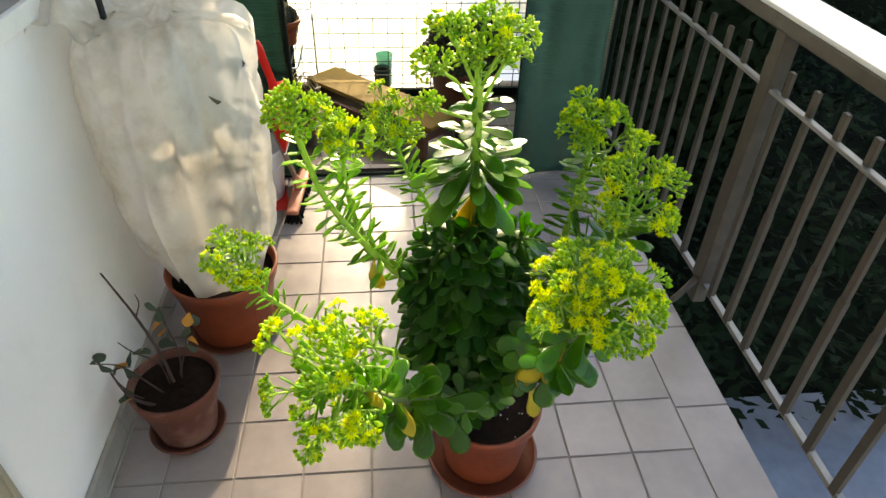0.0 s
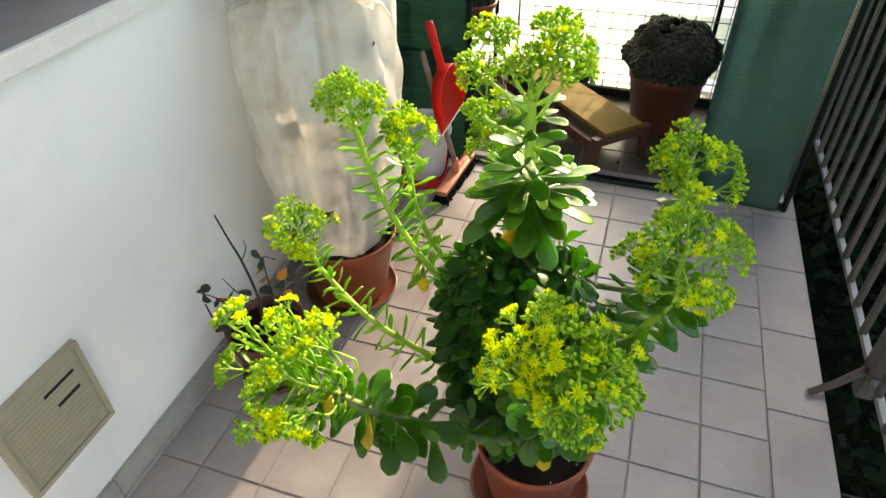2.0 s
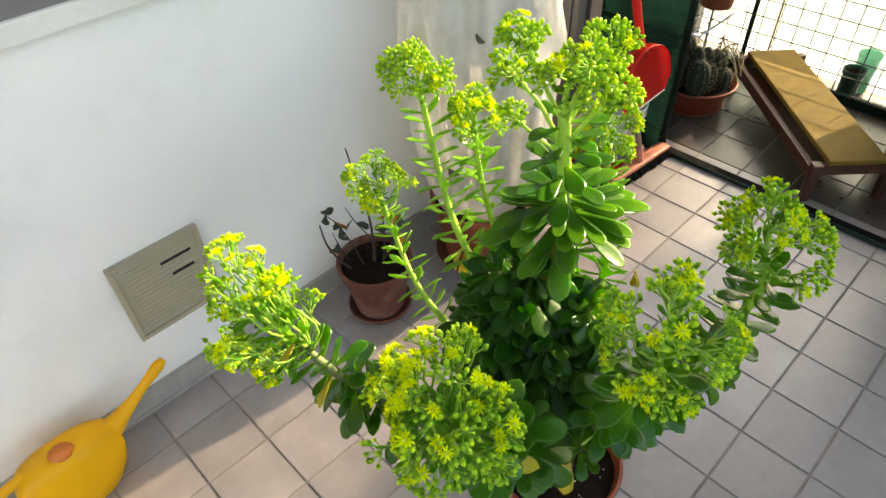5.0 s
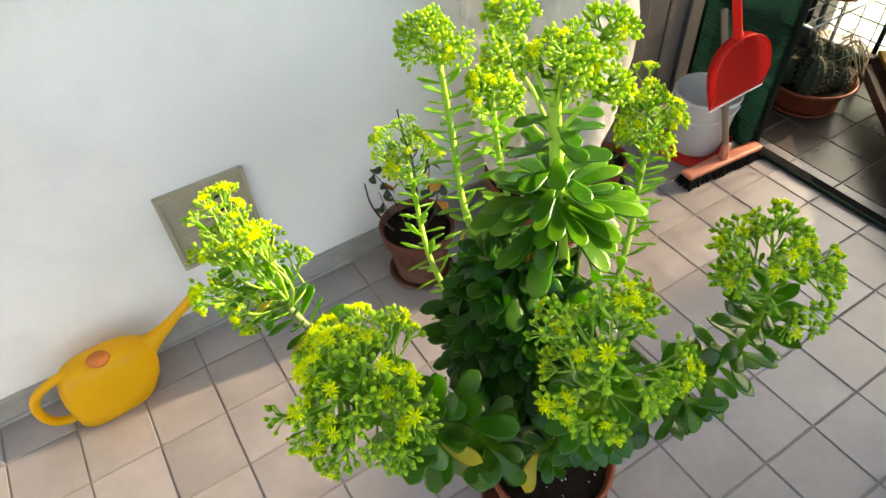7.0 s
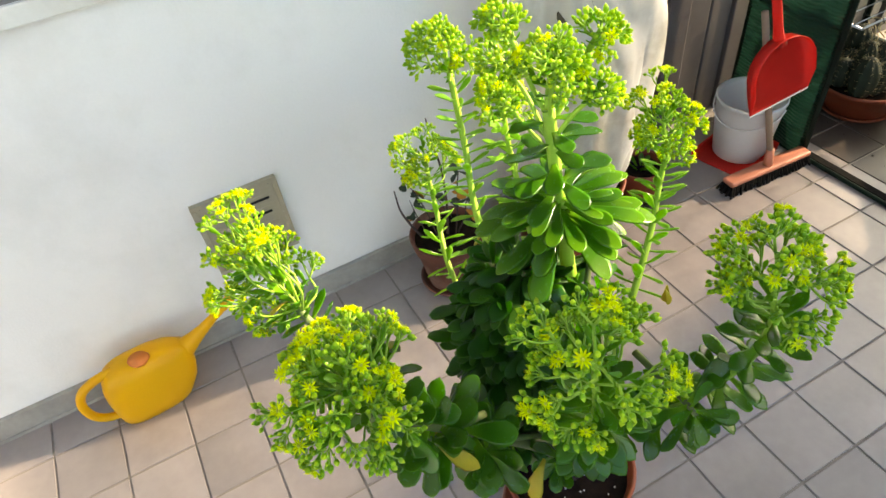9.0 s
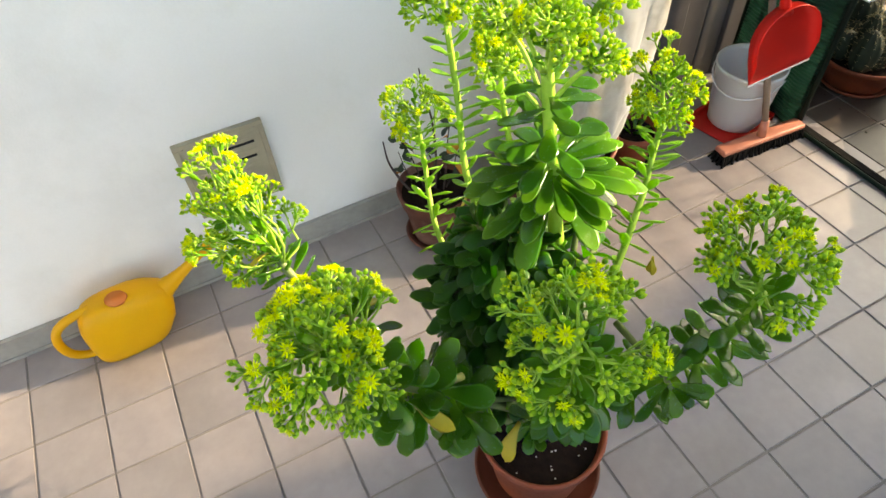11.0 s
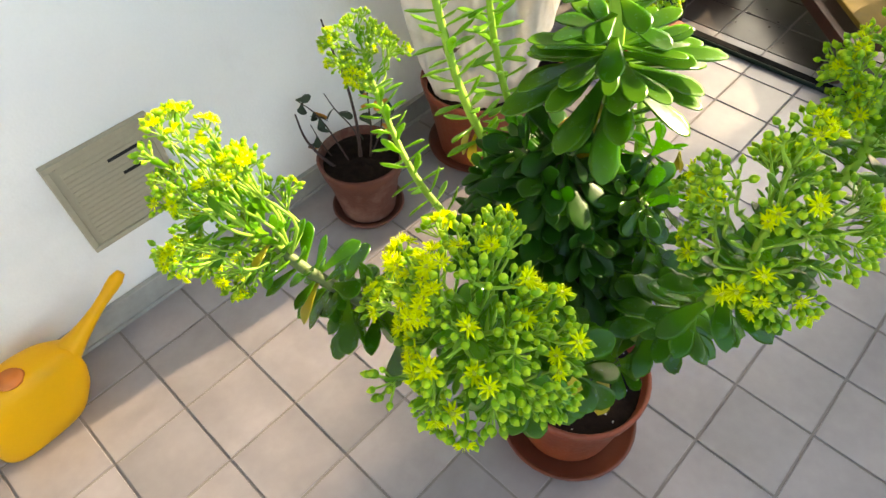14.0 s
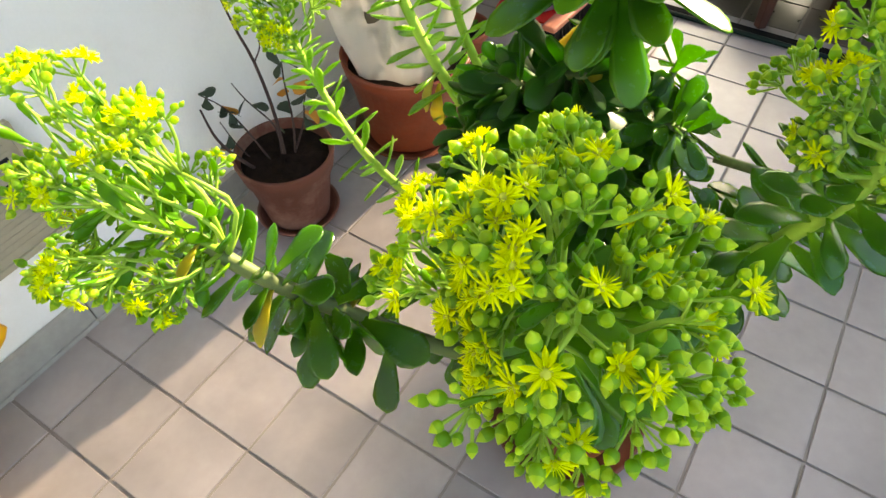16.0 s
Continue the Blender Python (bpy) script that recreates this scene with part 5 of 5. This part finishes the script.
for x in (-0.85, -0.545, 0.455, 0.85):
    part("post", tube(bmesh.new(), [(x, 0.012, 0.0), (x, 0.012, 1.72)], 0.010, 10), M_GFRAME, fence)
part("rail", box(bmesh.new(), -0.86, 0.002, 0.0, 0.86, 0.03, 0.042, 0.003), M_GFRAME, fence, smooth=False)
# two films added behind the mesh to weaken the sun on the floor
film = bmesh.new()
bmesh.ops.create_grid(film, x_segments=30, y_segments=12, size=0.5, matrix=Matrix.Translation((0, 0.225, 0.205)) @ Matrix.Rotation(radians(90), 4, "X") @ Matrix.Diagonal((1.7, 0.31, 1, 1)))
for v in film.verts:
    v.co.y += 0.012 * noise.noise(v.co * 5)
part("film", film, M_FILM, fence, "cloudy film added to dim the sun")
film = bmesh.new()
bmesh.ops.create_grid(film, x_segments=30, y_segments=16, size=0.5, matrix=Matrix.Translation((0, 0.225, 1.01)) @ Matrix.Rotation(radians(90), 4, "X") @ Matrix.Diagonal((1.7, 1.29, 1, 1)))
for v in film.verts:
    v.co.y += 0.012 * noise.noise(v.co * 5)
part("film", film, M_THINFILM, fence, "thin see-through film added to dim the sun")
part("rail", box(bmesh.new(), -0.86, 0.002, 1.70, 0.86, 0.03, 1.73, 0.003), M_GFRAME, fence, smooth=False)

# low bench
bench = thing("low_bench", (0.728, 1.872, 0), "low wooden bench with an ochre board and red-brown legs", "bench", turn=-45.0)
part("board", box(bmesh.new(), -0.400, -0.097, 0.152, 0.400, 0.097, 0.170, 0.004), M_BENCHTOP, bench, "worn ochre board", smooth=False)
for sy in (-1, 1):
    part("rail", box(bmesh.new(), -0.372, sy * 0.126 - 0.012, 0.085, 0.372, sy * 0.126 + 0.012, 0.128, 0.003), M_BENCHWOOD, bench, smooth=False)
# dark sheet added where the gap under the board lies in shade
part("lower_board", box(bmesh.new(), -0.370, -0.113, 0.098, 0.370, 0.113, 0.110, 0.002), M_BENCHWOOD, bench, "dark filler standing for the shade between the rails", smooth=False)
for sx in (-1, 1):
    part("crosspiece", box(bmesh.new(), sx * 0.386 - 0.012, -0.108, 0.112, sx * 0.386 + 0.012, 0.108, 0.1515, 0.003), M_BENCHWOOD, bench, smooth=False)
    for sy in (-1, 1):
        lb = box(bmesh.new(), -0.017, -0.017, 0.0, 0.017, 0.017, 0.1515, 0.004)
        for v in lb.verts:
            if v.co.z < 0.05:
                v.co.x *= 0.8
                v.co.y *= 0.8
        part("leg", moved(lb, (sx * 0.386, sy * 0.126, 0)), M_BENCHWOOD, bench, smooth=False)


def cactus_ball(bm, spines, at, r, h, ribs, seed):
    rnd = random.Random(seed)
    seg = ribs * 4
    prev = None
    rows = 8
    for i in range(rows + 1):
        ph = math.pi * (0.08 + 0.92 * i / rows) - math.pi / 2
        ring = []
        for k in range(seg):
            a = 2 * math.pi * k / seg
            rr_ = r * math.cos(ph) * (1 + 0.10 * math.cos(ribs * a)) if i < rows else 0.004
            p = Vector((at[0] + rr_ * math.cos(a), at[1] + rr_ * math.sin(a), at[2] + h / 2 + h / 2 * math.sin(ph)))
            ring.append(bm.verts.new(p))
            if k % 4 == 0 and 2 <= i < rows:
                for _ in range(3):
                    d = Vector((math.cos(a), math.sin(a), 0.5)) + 0.8 * Vector((rnd.uniform(-1, 1), rnd.uniform(-1, 1), rnd.uniform(-1, 1)))
                    tube(spines, [p, p + d.normalized() * rnd.uniform(0.008, 0.016)], [0.0006, 0.0002], 3, cap=False)
        if prev:
            for k in range(seg):
                bm.faces.new((prev[k], prev[(k + 1) % seg], ring[(k + 1) % seg], ring[k]))
        prev = ring
    bm.faces.new(prev)


# bowl of cacti
bowl = potted("cactus_bowl", (0.297, 1.83, 0), "wide terracotta bowl crowded with small dark cacti", "potted plant", 0.105, 0.165, 0.115, M_TERRA, 0.13, M_TERRA, 0.022, 0.02, 17)
crng = random.Random(21)
for k in range(13):
    a, r = k * 2.39996, 0.125 * math.sqrt((k + 0.3) / 13)
    cb, sb = bmesh.new(), bmesh.new()
    cactus_ball(cb, sb, (r * math.cos(a), r * math.sin(a), 0.085), crng.uniform(0.028, 0.046), crng.uniform(0.08, 0.21), 9, k)
    cob = part("cactus", cb, M_CACTUS, bowl, "dark green ribbed cactus")
    tagged(part("spines", sb, M_SPINE, cob), kind="stuff")
for k in range(16):
    a = crng.uniform(-0.6, 2.6)
    o = Vector((0.07 * math.cos(a), 0.07 * math.sin(a), 0.20 + 0.06 * crng.random()))
    pts = [o, o + Vector((0.04 * math.cos(a), 0.04 * math.sin(a), crng.uniform(0.01, 0.04))), o + Vector((0.08 * math.cos(a + 0.4), 0.08 * math.sin(a + 0.4), crng.uniform(-0.05, 0.0))), o + Vector((0.095 * math.cos(a), 0.095 * math.sin(a), crng.uniform(-0.10, -0.04)))]
    part("trailing_stem", tube(bmesh.new(), spline(pts, 9), 0.0022, 5), M_SPINE, bowl, "dry yellowish trailing stem")
# great cushion cactus
big = potted("cushion_cactus", (1.14, 1.99, 0), "broad dark cushion cactus in a large brown pot", "potted plant", 0.122, 0.172, 0.28, M_BROWNPL, 0.0, None, 0.045, 0.02, 18)
cb = bmesh.new()
for k in range(720):
    f = (k + 0.5) / 720
    a, th = k * 2.39996, math.acos(1 - f * 1.15)
    R = 0.172 * (1 + 0.30 * noise.noise((math.cos(a) * 1.6, math.sin(a) * 1.6, f * 3)))
    lift = 0.07 * noise.noise((math.cos(a) * 2.1, math.sin(a) * 2.1, 5 + f))
    flat = math.sin(th) ** 0.72 if th < 1.57 else math.sin(th)
    p = (R * flat * math.cos(a), R * 0.95 * flat * math.sin(a), 0.315 + (0.145 + lift) * math.copysign(abs(math.cos(th)) ** 0.8, math.cos(th)))
    bmesh.ops.create_icosphere(cb, subdivisions=1, radius=crng.uniform(0.011, 0.021), matrix=Matrix.Translation(p) @ Matrix.Rotation(crng.uniform(0, 3), 4, (0.3, 0.5, 0.8)) @ Matrix.Diagonal((1, 1.1, 0.9, 1)))
for v in cb.verts:
    v.co += v.normal * 0.006 * noise.noise(v.co * 60)
part("cushion", cb, M_CACTUS, big, "lumpy dark cactus cushion")

# glass-wire shelf at the side with a pot
shelf = thing("wire_shelf", (0.285, 1.80, 0), "thin metal wire shelf inside the greenhouse", "shelf")
M_CHROME = mat("bright_metal", (0.62, 0.63, 0.62), (0.5, 0.5, 0.5), rough=0.3, metal=0.9, bump=0.02)
for x in (-0.14, -0.09, -0.04, 0.01, 0.06, 0.11, 0.14):
    part("rod", tube(bmesh.new(), [(x, -0.33, 0.47), (x, 0.38, 0.47)], 0.004 if abs(x) > 0.12 else 0.0022, 6), M_CHROME, shelf)
for y in (-0.33, 0.38):
    part("rod", tube(bmesh.new(), [(-0.14, y, 0.4655), (0.14, y, 0.4655)], 0.004, 6), M_CHROME, shelf)
    for x in (-0.14,) if y < 0 else (-0.14, 0.14):
        part("leg", tube(bmesh.new(), [(x, y, 0.0), (x, y, 0.75)], 0.005, 8), M_CHROME, shelf)
sp_ = potted("shelf_pot", (0.345, 1.72, 0.4745), "terracotta pot of small cacti on a wire shelf", "potted plant", 0.055, 0.082, 0.10, M_TERRA, 0.0, None, 0.02, 0.015, 19)
for k in range(5):
    a = k * 1.26
    cb, sb = bmesh.new(), bmesh.new()
    cactus_ball(cb, sb, (0.038 * math.cos(a), 0.038 * math.sin(a), 0.075), 0.026, 0.075, 8, 50 + k)
    cob = part("cactus", cb, M_CACTUS, sp_)
    tagged(part("spines", sb, M_SPINE, cob), kind="stuff")

# beyond the fence
M_GREENPL = mat("green_plastic", (0.02, 0.085, 0.055), (0.012, 0.055, 0.036), rough=0.45, bump=0.04)
M_TEALPL = mat("pale_green_plastic", (0.30, 0.55, 0.46), (0.22, 0.44, 0.36), rough=0.4, bump=0.04, trans=0.5, trans_col=(0.45, 0.85, 0.70))
gp = thing("green_planter", (0.748, 2.298, 0), "dark green plastic planter behind the wire fence", "planter")
part("pot", pot_mesh(bmesh.new(), 0.038, 0.048, 0.13, 0.02, 0.004), M_GREENPL, gp)
part("soil", soil_mesh(bmesh.new(), 0.041, 0.115, 30), M_SOIL, gp)
tub = thing("plastic_tub", (0.762, 2.388, 0), "pale green translucent plastic tub behind the planter", "tub")
part("body", lathe(bmesh.new(), [(0.0, 0.002), (0.036, 0.002), (0.038, 0.01), (0.043, 0.155), (0.046, 0.157), (0.046, 0.170), (0.042, 0.170), (0.035, 0.012)], 28), M_TEALPL, tub)

# dark planting below the railing
hr_ = random.Random(77)
hv, hf = [], []
for k in range(11000):
    x, y = 1.95 + 9 * hr_.random() ** 1.3, 2.3 + 10 * hr_.random() ** 1.4
    z = -3.4 + (0.5 + 1.3 * (0.5 + 0.5 * noise.noise((x * 0.7, y * 0.7, 2)))) * hr_.random() ** 0.5
    c = Vector((x, y, z))
    d = Vector((hr_.uniform(-1, 1), hr_.uniform(-1, 1), hr_.uniform(-0.6, 0.6))).normalized()
    e = d.cross(Vector((hr_.uniform(-1, 1), hr_.uniform(-1, 1), 1.5))).normalized()
    s = hr_.uniform(0.05, 0.12)
    o = len(hv)
    nrm = d.cross(e) * 0.004
    hv += [tuple(c - d * s), tuple(c + e * s * 0.45 + nrm), tuple(c + d * s), tuple(c - e * s * 0.45 + nrm)]
    hf.append((o, o + 1, o + 2, o + 3))
# tall leaf screen, added out of view to keep sun off the railing side
for k in range(12500):
    y, z = hr_.uniform(5.5, 6.5), -3.4 + 6.9 * hr_.random()
    edge = max(1.76, 1.56 + 0.52 * (z - 2.31)) + 0.08 * noise.noise((z * 2.0, y, 4))
    x = edge + 3.6 * hr_.random()
    c = Vector((x, y, z))
    d = Vector((hr_.uniform(-1, 1), hr_.uniform(-0.5, 0.5), hr_.uniform(-1, 1))).normalized()
    e = d.cross(Vector((0.2, 1, 0.3))).normalized()
    s = hr_.uniform(0.09, 0.17)
    o = len(hv)
    hv += [tuple(c - d * s), tuple(c + e * s * 0.5), tuple(c + d * s), tuple(c - e * s * 0.5)]
    hf.append((o, o + 1, o + 2, o + 3))
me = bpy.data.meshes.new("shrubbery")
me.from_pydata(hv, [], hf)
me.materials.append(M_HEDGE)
tagged(new("shrubbery", me), "dense dark shrubbery below the balcony, with an added tall leaf screen against the sun", "shrubs", kind="stuff")

# ---- floor tiles ----
G = 0.0060


def tile_mesh(w, d, name, material=None):
    bm = box(bmesh.new(), -w / 2, -d / 2, -0.008, w / 2, d / 2, 0.0)
    top = [e for e in bm.edges if all(v.co.z > -0.001 for v in e.verts)]
    bmesh.ops.bevel(bm, geom=top, offset=0.0010, segments=1, affect="EDGES")
    me = bpy.data.meshes.new(name)
    bm.to_mesh(me)
    bm.free()
    me.materials.append(material or M_TILE)
    return me


square = tile_mesh(TILE - G, TILE - G, "tile")
cut = tile_mesh(0.124 - G / 2, TILE - G, "tile")
strip = tile_mesh(EDGE - 9 * TILE - G / 2, 0.313 - G, "tile")
# tiles inside the greenhouse, coloured darker for the shade there
shaded_square = tile_mesh(TILE - G, TILE - G, "tile", M_TILESHADE)
trng = random.Random(4)
for j in range(-8, 14):
    y = (j + 0.5) * TILE
    for i in range(1, 9):
        shared("tile", shaded_square if j > 8 else square, floor, pose((i + 0.5) * TILE, y, trng.uniform(-0.0006, 0.0006), trng.uniform(-0.15, 0.15), trng.uniform(-0.15, 0.15), 90 * trng.randrange(4)))
    shared("tile", cut, floor, pose(TILE - 0.062 - G / 4, y, 0))
for k in range(-5, 8):
    shared("tile", strip, floor, pose((EDGE + 9 * TILE) / 2, 0.136 + 0.313 * (k + 0.5), 0))
rest = bmesh.new()
for j in range(-17, -8):
    for i in range(0, 9):
        box(rest, i * TILE + G, j * TILE + G, -0.008, (i + 1) * TILE, (j + 1) * TILE, 0)
tagged(part("tiles", rest, M_TILE, floor, smooth=False), kind="stuff")
